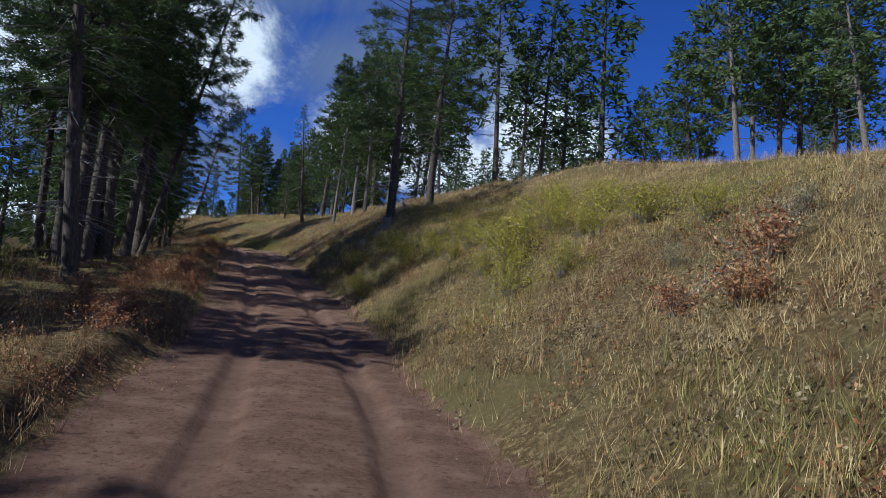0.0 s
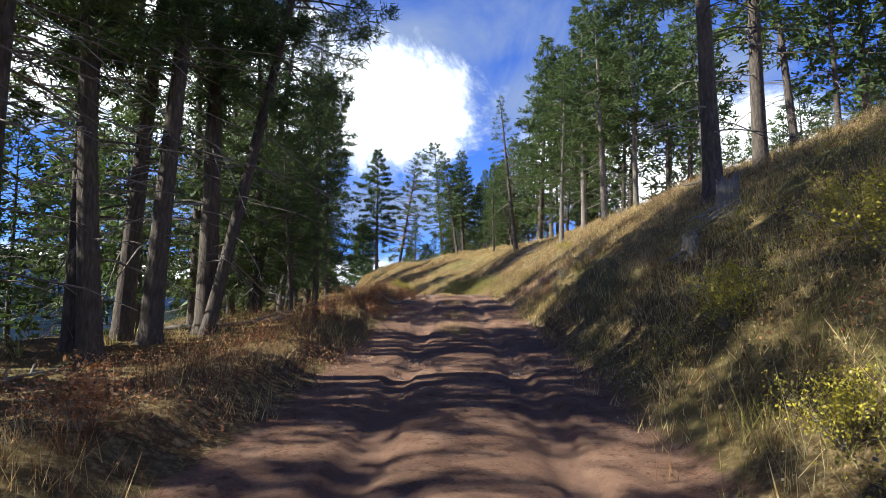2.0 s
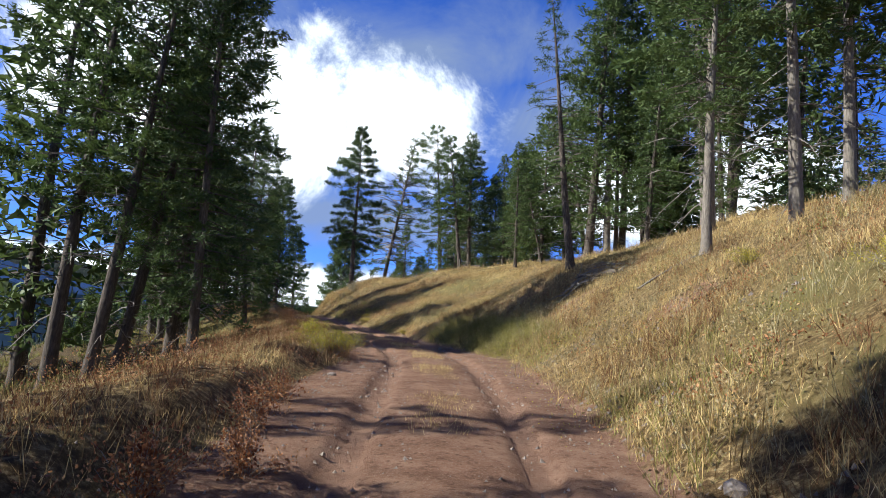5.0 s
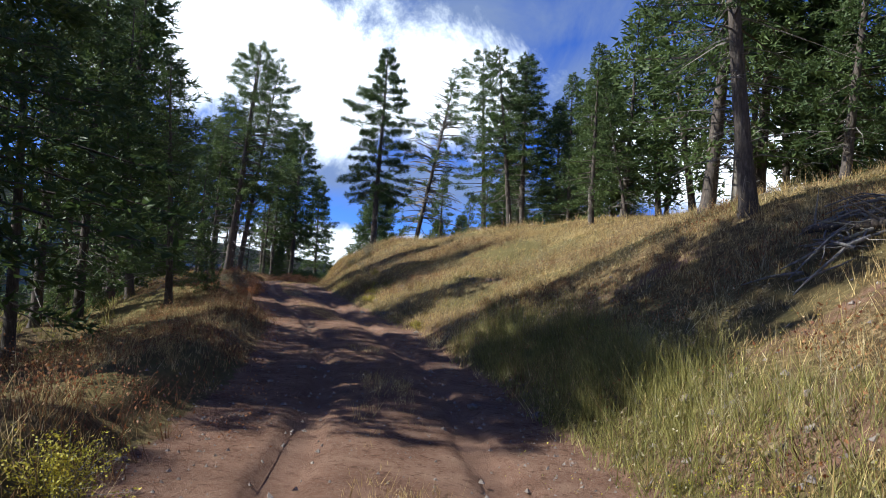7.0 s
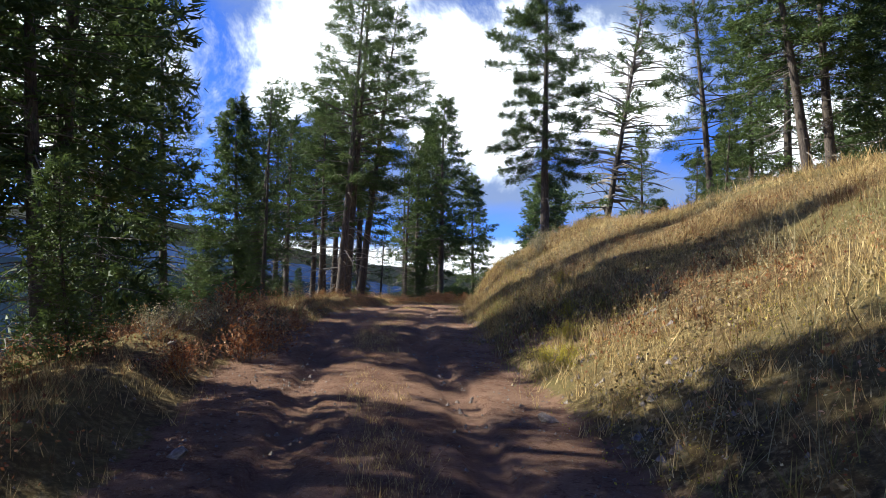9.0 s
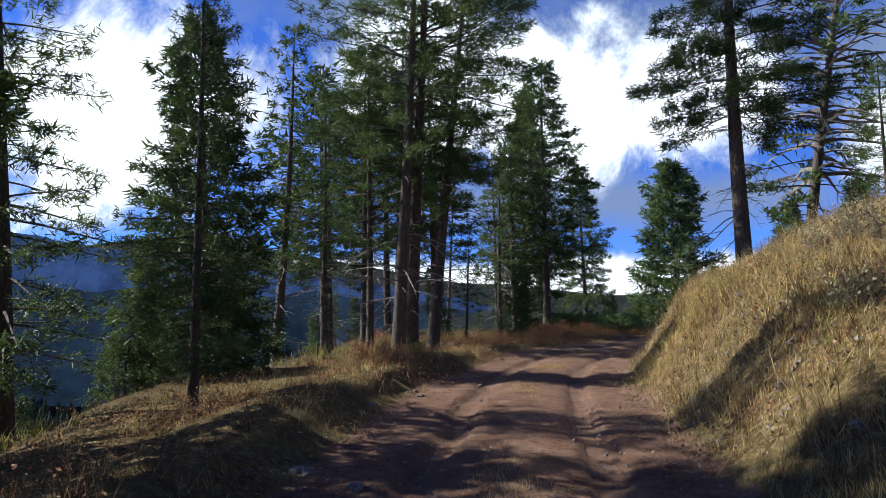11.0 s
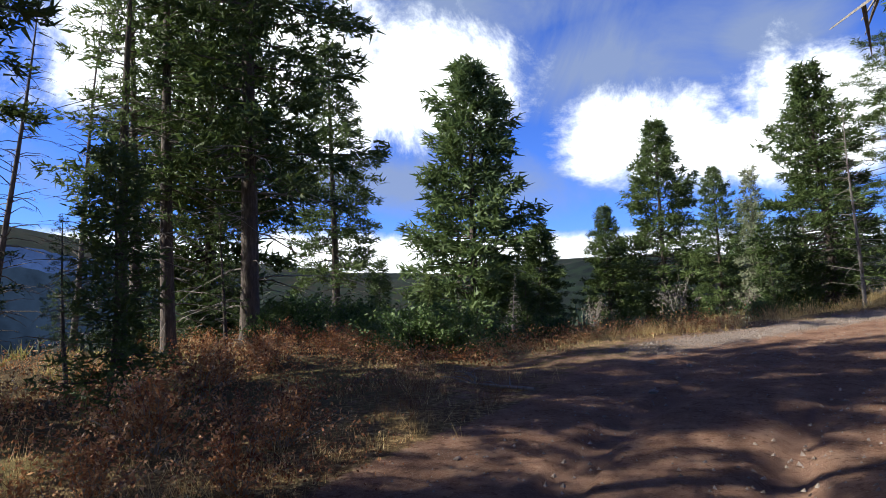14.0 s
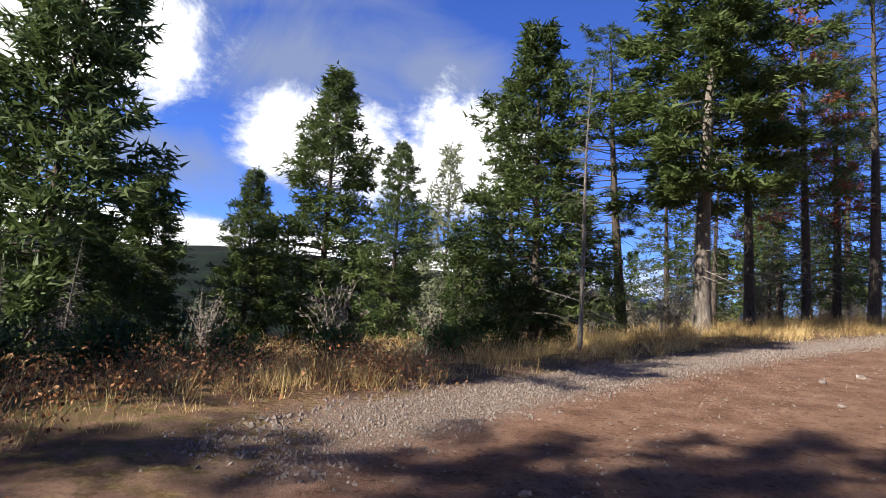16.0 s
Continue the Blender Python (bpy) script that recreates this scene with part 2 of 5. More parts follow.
def land_material():
    m, t, b, _ = material("land")
    p = place_of(t)
    fine, mid, wide = grain(t, p, 30, 7, 0.78), grain(t, p, 2.3, 6, 0.62), grain(t, p, 0.22, 4)
    dirt = ramp(t, mid, (0.3, (0.13, 0.067, 0.042)), (0.52, (0.21, 0.117, 0.076)), (0.72, (0.30, 0.185, 0.124)))
    dirt = mixed(t, ramp(t, fine, (0.45, (0, 0, 0)), (0.75, (0.55, 0.55, 0.55))), dirt, (0.35, 0.245, 0.18))
    chips = ramp(t, grain(t, p, 75, 3, 0.8), (0.60, (0, 0, 0)), (0.68, (1, 1, 1)))
    dirt = mixed(t, maths(t, "MULTIPLY", chips, 0.6), dirt, (0.42, 0.33, 0.27))
    clods = ramp(t, grain(t, p, 11, 5, 0.7), (0.36, (0.75, 0.75, 0.75)), (0.46, (0, 0, 0)))
    dirt = mixed(t, clods, dirt, (0.10, 0.052, 0.034))
    dirt = mixed(t, maths(t, "MULTIPLY", attribute(t, "wheel"), 0.45), dirt, (0.225, 0.135, 0.094))
    gravel = ramp(t, grain(t, p, 42, 3, 0.8), (0.35, (0.12, 0.09, 0.075)), (0.6, (0.30, 0.225, 0.17)), (0.75, (0.44, 0.35, 0.28)))
    dirt = mixed(t, attribute(t, "gravel"), dirt, gravel)
    litter = ramp(t, mid, (0.3, (0.09, 0.052, 0.028)), (0.5, (0.19, 0.118, 0.055)), (0.7, (0.31, 0.215, 0.10)))
    straw = ramp(t, grain(t, p, 13, 6, 0.72), (0.42, (0.035, 0.024, 0.014)), (0.52, (0.17, 0.115, 0.055)), (0.62, (0.46, 0.35, 0.18)))
    litter = mixed(t, 0.6, litter, straw)
    wood = ramp(t, mid, (0.3, (0.045, 0.034, 0.02)), (0.6, (0.10, 0.07, 0.038)))
    grass = mixed(t, ramp(t, wide, (0.42, (0, 0, 0)), (0.62, (1, 1, 1))), litter, mixed(t, mid, (0.13, 0.085, 0.045), (0.17, 0.16, 0.055)))
    grass = mixed(t, attribute(t, "woods"), grass, wood)
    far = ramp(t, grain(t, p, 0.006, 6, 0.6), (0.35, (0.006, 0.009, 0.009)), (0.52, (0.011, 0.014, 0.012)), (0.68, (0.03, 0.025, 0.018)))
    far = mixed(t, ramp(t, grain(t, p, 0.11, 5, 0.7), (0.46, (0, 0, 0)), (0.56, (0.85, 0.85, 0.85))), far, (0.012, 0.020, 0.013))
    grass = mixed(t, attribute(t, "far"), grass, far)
    edge = maths(t, "ADD", attribute(t, "track"), maths(t, "MULTIPLY", maths(t, "SUBTRACT", grain(t, p, 5, 5, 0.65), 0.5), 0.9))
    colour = mixed(t, ramp(t, edge, (0.42, (0, 0, 0)), (0.58, (1, 1, 1))), grass, dirt)
    t.links.new(colour, b.inputs["Base Color"])
    b.inputs["Roughness"].default_value = 1.0
    b.inputs["Specular IOR Level"].default_value = 0.04
    relief(t, b, maths(t, "ADD", maths(t, "ADD", fine, grain(t, p, 70, 3, 0.7)), maths(t, "MULTIPLY", mid, 0.5)), 0.9, 0.035)
    return m


def leafy_material(name, dark, light, glow=0.25, by_island=False, rough=0.6):
    """Foliage and grass: colour varies from plant to plant and blade to blade, and some sun shines through."""
    m, t, b, out = material(name)
    geo = t.nodes.new("ShaderNodeNewGeometry")
    if by_island:
        pick = geo.outputs["Random Per Island"]
        patch, clump = grain(t, geo.outputs["Position"], 0.5, 3), grain(t, geo.outputs["Position"], 7.0, 3, 0.6)
        pick = maths(t, "ADD", maths(t, "MULTIPLY", pick, 0.35), maths(t, "MULTIPLY", maths(t, "SUBTRACT", patch, 0.35), 1.0))
        pick = maths(t, "ADD", pick, maths(t, "MULTIPLY", maths(t, "SUBTRACT", clump, 0.45), 2.4), True)
    else:
        who = t.nodes.new("ShaderNodeObjectInfo").outputs["Random"]
        patch = grain(t, geo.outputs["Position"], 1.7, 4, 0.6)
        pick = maths(t, "ADD", maths(t, "MULTIPLY", who, 0.35), maths(t, "MULTIPLY", maths(t, "SUBTRACT", patch, 0.25), 1.3), True)
    colour = ramp(t, pick, *((k / (len(dark + light) - 1), c) for k, c in enumerate(dark + light)))
    t.links.new(colour, b.inputs["Base Color"])
    b.inputs["Roughness"].default_value = rough
    see = t.nodes.new("ShaderNodeBsdfTranslucent")
    t.links.new(colour, see.inputs["Color"])
    mix = t.nodes.new("ShaderNodeMixShader")
    mix.inputs[0].default_value = glow
    t.links.new(b.outputs[0], mix.inputs[1])
    t.links.new(see.outputs[0], mix.inputs[2])
    t.links.new(mix.outputs[0], out.inputs[0])
    return m


def bark_material(name, low, mid, high):
    m, t, b, _ = material(name)
    stretch = node(t, "ShaderNodeMapping", Scale=(1, 1, 0.22))
    t.links.new(t.nodes.new("ShaderNodeTexCoord").outputs["Object"], stretch.inputs["Vector"])
    f = grain(t, stretch.outputs[0], 22, 5, 0.65)
    g = grain(t, stretch.outputs[0], 3, 3)
    colour = ramp(t, f, (0.32, low), (0.52, mid), (0.72, high))
    colour = mixed(t, maths(t, "MULTIPLY", g, 0.5), colour, mid)
    t.links.new(colour, b.inputs["Base Color"])
    b.inputs["Roughness"].default_value = 0.9
    relief(t, b, f, 0.9, 0.03)
    return m


LAND = land_material()
NEEDLE = leafy_material("green needles", [(0.030, 0.050, 0.017), (0.056, 0.086, 0.025)], [(0.090, 0.125, 0.036), (0.135, 0.165, 0.055)], 0.3)
BLUE_NEEDLE = leafy_material("blue-green needles", [(0.030, 0.052, 0.022), (0.055, 0.09, 0.033)], [(0.095, 0.135, 0.043), (0.145, 0.175, 0.06)], 0.3)
RUST_NEEDLE = leafy_material("rust-red dead needles", [(0.10, 0.03, 0.015), (0.20, 0.06, 0.03)], [(0.28, 0.10, 0.05), (0.34, 0.16, 0.08)], 0.2)
GREY_TWIG = bark_material("grey dead twigs", (0.10, 0.085, 0.07), (0.20, 0.175, 0.15), (0.34, 0.31, 0.28))
BARK = bark_material("rough fir bark", (0.035, 0.028, 0.023), (0.085, 0.067, 0.055), (0.17, 0.14, 0.115))
PALE_BARK = bark_material("pale weathered bark", (0.08, 0.066, 0.056), (0.17, 0.145, 0.12), (0.30, 0.265, 0.23))
GRASS = leafy_material("dry golden grass", [(0.17, 0.10, 0.045), (0.37, 0.25, 0.105)], [(0.60, 0.44, 0.19), (0.80, 0.65, 0.36)], 0.3, True, 0.7)
GREEN_GRASS = leafy_material("late green grass", [(0.11, 0.105, 0.03), (0.19, 0.175, 0.05)], [(0.31, 0.275, 0.085), (0.46, 0.39, 0.15)], 0.3, True, 0.7)
LEAF = leafy_material("yellow-green shrub leaves", [(0.15, 0.135, 0.02), (0.30, 0.26, 0.03)], [(0.46, 0.39, 0.05), (0.62, 0.51, 0.085)], 0.3, True)
RUST_LEAF = leafy_material("rust and tan shrub leaves", [(0.11, 0.036, 0.016), (0.26, 0.10, 0.04)], [(0.45, 0.23, 0.10), (0.62, 0.42, 0.24)], 0.3, True)
DARK_LEAF = leafy_material("dark green juniper sprays", [(0.025, 0.05, 0.013), (0.05, 0.09, 0.022)], [(0.09, 0.14, 0.036), (0.14, 0.18, 0.06)], 0.2, True)
SCRUB_LEAF = leafy_material("grey-brown scrub twigs", [(0.07, 0.06, 0.045), (0.13, 0.11, 0.085)], [(0.20, 0.17, 0.13), (0.28, 0.24, 0.17)], 0.1, True)
HERB_LEAF = leafy_material("grey-green and tan herb leaves", [(0.065, 0.05, 0.028), (0.16, 0.12, 0.058)], [(0.30, 0.225, 0.115), (0.48, 0.38, 0.22)], 0.25, True)
SILVER_NEEDLE = leafy_material("pale grey-green needles", [(0.09, 0.11, 0.06), (0.15, 0.17, 0.095)], [(0.22, 0.235, 0.14), (0.31, 0.31, 0.20)], 0.25)
PALE_LEAF = leafy_material("dry pale weed leaves", [(0.10, 0.085, 0.045), (0.22, 0.19, 0.10)], [(0.38, 0.33, 0.19), (0.55, 0.48, 0.30)], 0.25, True)
RUSTY_GRASS = leafy_material("rust-brown weeds", [(0.07, 0.035, 0.02), (0.15, 0.07, 0.032)], [(0.25, 0.13, 0.055), (0.36, 0.25, 0.12)], 0.3, True, 0.7)
FAR_NEEDLE = leafy_material("far needles", [(0.012, 0.022, 0.012), (0.022, 0.036, 0.018)], [(0.036, 0.05, 0.024), (0.06, 0.062, 0.032)], 0.1, True)


def stone_material(name, k):
    m, t, b, _ = material(name)
    p = place_of(t)
    f = grain(t, p, 30, 4)
    t.links.new(ramp(t, f, (0.3, (0.12 * k, 0.092 * k, 0.075 * k)), (0.55, (0.22 * k, 0.18 * k, 0.15 * k)), (0.75, (0.35 * k, 0.30 * k, 0.265 * k))), b.inputs["Base Color"])
    b.inputs["Roughness"].default_value = 0.9
    relief(t, b, f, 0.5, 0.01)
    return m


STONE = stone_material("stone", 1.0)
GRAVEL = stone_material("pale gravel", 0.85)


# ---- making meshes ----
def mesh_of(name, verts, faces, mat, smooth=False):
    me = bpy.data.meshes.new(name)
    verts, faces = np.asarray(verts, np.float32), np.asarray(faces, np.int32)
    n, k = faces.shape
    me.vertices.add(len(verts))
    me.vertices.foreach_set("co", verts.ravel())
    me.loops.add(n * k)
    me.loops.foreach_set("vertex_index", faces.ravel())
    me.polygons.add(n)
    me.polygons.foreach_set("loop_start", np.arange(0, n * k, k, dtype=np.int32))
    me.polygons.foreach_set("use_smooth", np.full(n, smooth))
    me.update(calc_edges=True)
    me.materials.append(mat)
    return me


def part(name, me, parent, label=""):
    ob = new(name, me)
    ob.parent = parent
    return tagged(ob, label)


# ---- ground ----
def steps(lo, hi, fine, reach):
    inner = np.arange(lo, hi + fine / 2, fine)
    grow, a = [], fine
    while sum(grow) < reach:
        a *= 1.22
        grow.append(a)
    out = np.cumsum(grow)
    return np.r_[(lo - out)[::-1], inner, hi + out]


def make_ground():
    xs, ys = steps(-58, 10, 0.5, 4200), steps(-6, 124, 0.5, 4200)
    gx, gy = np.meshgrid(xs, ys)
    gz = ground(gx, gy)
    nx, ny = len(xs), len(ys)
    idx = np.arange(nx * ny).reshape(ny, nx)
    faces = np.stack([idx[:-1, :-1], idx[:-1, 1:], idx[1:, 1:], idx[1:, :-1]], -1).reshape(-1, 4)
    k, d = beside(gx, gy)
    bed = (1 - ease(np.abs(d), half_width(LINE[k, 1]) + 0.1, half_width(LINE[k, 1]) + 0.65)) * (LINE[k, 1] > -20) * (LINE[k, 1] < 117)
    verts = np.stack([gx, gy, gz - 0.16 * bed.reshape(gx.shape)], -1).reshape(-1, 3)
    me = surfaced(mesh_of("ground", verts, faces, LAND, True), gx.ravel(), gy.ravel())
    return tagged(new("ground", me), "dry grassy hillside falling to a wooded valley", "ground", kind="structure")


def surfaced(me, x, y):
    """Notes where the land is bare track, gravel, forest floor or far range."""
    k, d = beside(x, y)
    n = LINE[k, 1]
    w = half_width(n) + 0.22 * waves(x, y, 7, 3)
    track = 1 - ease(np.abs(d), w - 0.35, w + 0.55)
    apron = ease(n, 102, 105) * ease(-d, 2.7, 3.3) * (1 - ease(-d, 3.9, 4.7))
    flat = ease(n, 95, 101) * (1 - ease(-d, 4, 11)) * (d < 0) * 0.52
    track = np.maximum(track, np.maximum(apron * 0.8, flat))
    bare = ease(waves(x, y, 5.5, 71), 0.15, 0.6) * ease(d, w - 0.2, w + 0.4) * (1 - ease(d, w + 3.2, w + 4.6)) * 0.75
    track = np.maximum(track, 0.8 * bare * ease(n, 28, 34) * (1 - ease(n, 72, 78)))
    woods = np.maximum(ease(-d, 5, 9), ease(d, 26, 40))
    wheel = np.exp(-((np.abs(d) - 0.80) / 0.22) ** 2) * (1 - ease(n, 100, 106))
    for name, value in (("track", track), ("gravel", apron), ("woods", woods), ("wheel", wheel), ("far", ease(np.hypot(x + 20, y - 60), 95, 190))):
        a = me.attributes.new(name, "FLOAT", "POINT")
        a.data.foreach_set("value", np.asarray(value, np.float32))
    return me


def make_road():
    """The dirt track as a fine strip: two wheel ruts with crumbling edges, a raised middle, ripples and clods."""
    ok = (LINE[:, 1] > -14) & (LINE[:, 1] < 115)
    s = np.arange(len(LINE))[ok]
    s = np.arange(s[0], s[-1], 0.5)
    mid = np.stack([np.interp(s, np.arange(len(LINE)), LINE[:, k]) for k in range(2)], 1)
    way = np.stack([np.interp(s, np.arange(len(LINE)), ALONG[:, k]) for k in range(2)], 1)
    u = np.linspace(-1, 1, 73)
    reach = half_width(mid[:, 1]) + 1.0
    d = u[None] * reach[:, None]
    x, y = mid[:, :1] + way[:, 1:] * d, mid[:, 1:] - way[:, :1] * d
    z = ground(x, y)
    on = (1 - ease(np.abs(d), 1.5, 2.1)) * (1 - ease(mid[:, 1:], 98, 105))
    side = np.abs(d + 0.07 * waves(x, y, 3.5, 24) + 0.02 * waves(x, y, 0.7, 27)) - 0.80
    z = z - on * 0.055 * (1 - ease(np.abs(side), 0.13, 0.20)) + on * 0.014 * np.exp(-((side - 0.27) / 0.08) ** 2) * (0.6 + 0.6 * waves(x, y, 0.8, 25))
    z = z + (1 - ease(np.abs(u)[None] + 0 * d, 0.8, 1)) * (0.004 * waves(x, y, 0.3, 26) + 0.003 * waves(x, y, 0.7, 28)) - 0.05 * ease(np.abs(u)[None] + 0 * d, 0.86, 1)
    rows, cols = x.shape
    idx = np.arange(rows * cols).reshape(rows, cols)
    faces = np.stack([idx[:-1, :-1], idx[:-1, 1:], idx[1:, 1:], idx[1:, :-1]], -1).reshape(-1, 4)
    me = surfaced(mesh_of("road", np.stack([x, y, z], -1).reshape(-1, 3), faces, LAND, True), x.ravel(), y.ravel())
    return tagged(new("road", me), "rutted brown dirt track with loose stones", "road", kind="structure")


make_road()
make_ground()


def make_ranges():
    """Wooded ranges beyond the valley, ridge behind ridge, with blue haze painted as glow."""
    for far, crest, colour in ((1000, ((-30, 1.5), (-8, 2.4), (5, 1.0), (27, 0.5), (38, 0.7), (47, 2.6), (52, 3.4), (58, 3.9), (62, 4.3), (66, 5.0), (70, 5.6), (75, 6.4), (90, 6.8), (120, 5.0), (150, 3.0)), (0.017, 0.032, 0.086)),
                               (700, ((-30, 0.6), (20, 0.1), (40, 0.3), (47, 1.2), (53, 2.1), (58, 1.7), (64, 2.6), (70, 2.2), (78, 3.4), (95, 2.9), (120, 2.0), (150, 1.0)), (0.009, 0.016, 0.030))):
        az = np.arange(-30, 150, 0.25)
        a = np.radians(az)
        x, y = -35 - np.sin(a) * far, 70 + np.cos(a) * far
        up = np.interp(az, *zip(*crest)) + 0.16 * waves(az * 40, 0 * az, 170, 44) + 0.05 * waves(az * 40, 0 * az, 34, 45)
        v = np.concatenate([np.stack([x, y, 0 * x - 160], 1), np.stack([x, y, 4 + far * np.tan(np.radians(up))], 1)])
        n = len(az)
        k = np.arange(n - 1)
        m, t, b, _ = material("hazy ridge glow")
        # haze painted in: black base, so each ridge shows only its blue glow
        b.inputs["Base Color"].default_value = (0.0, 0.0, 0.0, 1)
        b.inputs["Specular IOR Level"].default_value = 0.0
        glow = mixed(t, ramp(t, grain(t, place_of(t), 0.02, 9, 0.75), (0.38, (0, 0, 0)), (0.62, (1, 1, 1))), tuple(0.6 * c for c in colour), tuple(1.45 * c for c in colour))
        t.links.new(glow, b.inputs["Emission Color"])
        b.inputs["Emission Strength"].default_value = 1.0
        tagged(new("backdrop", mesh_of("backdrop", v, np.stack([k, k + 1, k + 1 + n, k + n], -1), m)), "wooded mountain range beyond the valley, blue haze painted as glow", "mountains", kind="structure")


make_ranges()


# ---- trees ----
def rod(points, radii, sides=5):
    """A tapered stick along points."""
    p, r = np.asarray(points, float), np.asarray(radii, float)
    along = np.gradient(p, axis=0)
    along /= np.linalg.norm(along, axis=1)[:, None] + 1e-9
    ref = np.where(np.abs(along[:, 2:3]) > 0.8, [[1.0, 0, 0]], [[0, 0, 1.0]])
    u = np.cross(along, ref)
    u /= np.linalg.norm(u, axis=1)[:, None] + 1e-9
    v = np.cross(along, u)
    a = np.arange(sides) * 2 * np.pi / sides
    ring = p[:, None] + r[:, None, None] * (np.cos(a)[None, :, None] * u[:, None] + np.sin(a)[None, :, None] * v[:, None])
    n = len(p)
    idx = np.arange(n * sides).reshape(n, sides)
    nxt = np.roll(idx, -1, axis=1)
    quads = np.stack([idx[:-1], nxt[:-1], nxt[1:], idx[1:]], -1).reshape(-1, 4)
    return ring.reshape(-1, 3), quads


def joined(pieces):
    verts, faces, at = [], [], 0
    for v, f in pieces:
        verts.append(v)
        faces.append(f + at)
        at += len(v)
    return np.concatenate(verts), np.concatenate(faces)


def sprays(base, way, count, size, rng, spread=0.62, width=0.085):
    """Needle sprays: slim blades that fan out from places on twigs. base, way: n x 3."""
    b = np.repeat(base, count, axis=0)
    w = np.repeat(way, count, axis=0) + rng.normal(0, spread, (len(base) * count, 3))
    w[:, 2] += 0.1
    w /= np.linalg.norm(w, axis=1)[:, None] + 1e-9
    side = np.cross(w, rng.normal(0, 1, w.shape))
    side /= np.linalg.norm(side, axis=1)[:, None] + 1e-9
    ln = size * rng.uniform(0.6, 1.25, (len(b), 1))
    wd = ln * width * rng.uniform(0.7, 1.3, (len(b), 1))
    b = b + rng.normal(0, size * 0.3, b.shape)
    v = np.stack([b - side * wd, b + side * wd, b + w * ln], 1)
    f = np.arange(len(b) * 3).reshape(-1, 3)
    return v.reshape(-1, 3), f


def make_tree(kind, seed, tall=12.0, bark=None, needles=None, dense=1.0, near=True, close=False):
    """A conifer with its foot at the origin. fir: full cone; pine: bare lower stem and ragged crown; sparse: thin crown over many dead
    limbs; snag: dead, bare limbs only; young: low and full."""
    rng = np.random.RandomState(seed)
    root = new("conifer" if kind != "snag" else "dead_tree")
    lean, bow = rng.normal(0, 0.012, 2), rng.normal(0, 0.10, 2)
    foot = tall * {"young": 0.011, "pine": 0.0130, "old": 0.015, "snag": 0.0098}.get(kind, 0.0145)

    def stem(h):
        s = np.asarray(h, float) / tall
        return np.stack([lean[0] * tall * s + bow[0] * np.sin(s * 3.0), lean[1] * tall * s + bow[1] * np.sin(s * 4.0 + 1), s * tall], -1)

    hs = np.r_[-0.35, 0.0, 0.25, np.linspace(0.08, 1, 11) * tall]
    rad = foot * np.r_[1.5, 1.35, 1.08, (1 - 0.93 * np.linspace(0.08, 1, 11) ** 1.1)]
    me = mesh_of("trunk", *rod(stem(hs), rad, 9), bark or BARK, True)
    part("trunk", me, root)
    first = {"tier": 0.26, "ghost": 0.22, "full": 0.035, "fir": 0.10, "old": 0.30, "pine": 0.34, "sparse": 0.30, "snag": 0.98, "young": 0.03}[kind]
    dense = dense * {"pine": 1.35, "old": 3.0, "sparse": 1.1, "full": 1.4, "ghost": 1.1, "tier": 1.5}.get(kind, 1.0)
    limbs, bases, ways, dead = [], [], [], []
    count = int({"tier": 130, "ghost": 70, "full": 220, "fir": 135, "old": 85, "pine": 95, "sparse": 80, "snag": 0, "young": 95}[kind] * (0.75 + 0.25 * dense))
    gap = rng.uniform(0, 6.28)
    for i in range(count):
        s = first + (0.985 - first) * (i + rng.uniform(0, 1)) / count
        c = (s - first) / (1 - first)
        if kind in ("fir", "young", "tier"):
            reach = tall * 0.185 * (1 - c) ** 0.75 * (0.75 + 0.25 * min(1, c * 6)) + 0.25
        elif kind == "full":
            reach = tall * 0.24 * (1 - c) ** 0.72 * (0.62 + 0.38 * min(1, c * 3.5)) + 0.22
        elif kind in ("pine", "old"):
            reach = tall * (0.165 * (1 - c ** 2.2) * (0.55 + 0.45 * min(1, c * 4))) + 0.3
        else:
            reach = tall * 0.13 * (1 - c ** 1.5) + 0.25
        reach *= rng.uniform(0.55, 1.22) * (1 + 0.18 * math.sin(gap + s * 17))
        az = i * 2.39996 + rng.normal(0, 0.35)
        rise = (0.62 if kind == "full" else 0.45) * c - 0.10 + rng.normal(0, 0.10) if kind != "pine" else 0.5 * c - 0.05 + rng.normal(0, 0.16)
        t = np.linspace(0, 1, 5)[:, None]
        out = np.array([math.cos(az), math.sin(az), 0])
        p = stem(s * tall) + out * reach * t + np.array([0, 0, 1]) * reach * (rise * t - 0.32 * t * t + 0.22 * t ** 3)
        thick = (0.010 + 0.011 * reach) * 0.8
        limbs.append(rod(p[[0, 1, 3, 4]], thick * np.array([1, 0.8, 0.4, 0.15]), 3) if near else rod(p[[0, 4]], thick * np.array([0.9, 0.25]), 3))
        bare = {"tier": 0.2, "ghost": 0.5, "full": 0.25, "fir": 0.22, "old": 0.30, "young": 0.08, "pine": 0.45, "sparse": 0.42}[kind]
        twigs = int((1.0 if near else 0.42) * (7 + reach * 9) * (1.0 if kind != "sparse" else 0.6) * dense)
        f = bare + (1 - bare) * rng.uniform(0, 1, twigs) ** 0.8
        at = np.stack([np.interp(f, t[:, 0], p[:, k]) for k in range(3)], 1)
        sidev = np.array([-math.sin(az), math.cos(az), 0])
        fan = rng.uniform(-1, 1, (twigs, 1)) * (1.05 - f[:, None]) * reach * 0.42
        at = at + sidev * fan + out * np.abs(fan) * 0.5 - np.array([0, 0, 1]) * np.abs(fan) * 0.16
        at[:, 2] += rng.normal(0, 0.05, twigs)
        bases.append(at)
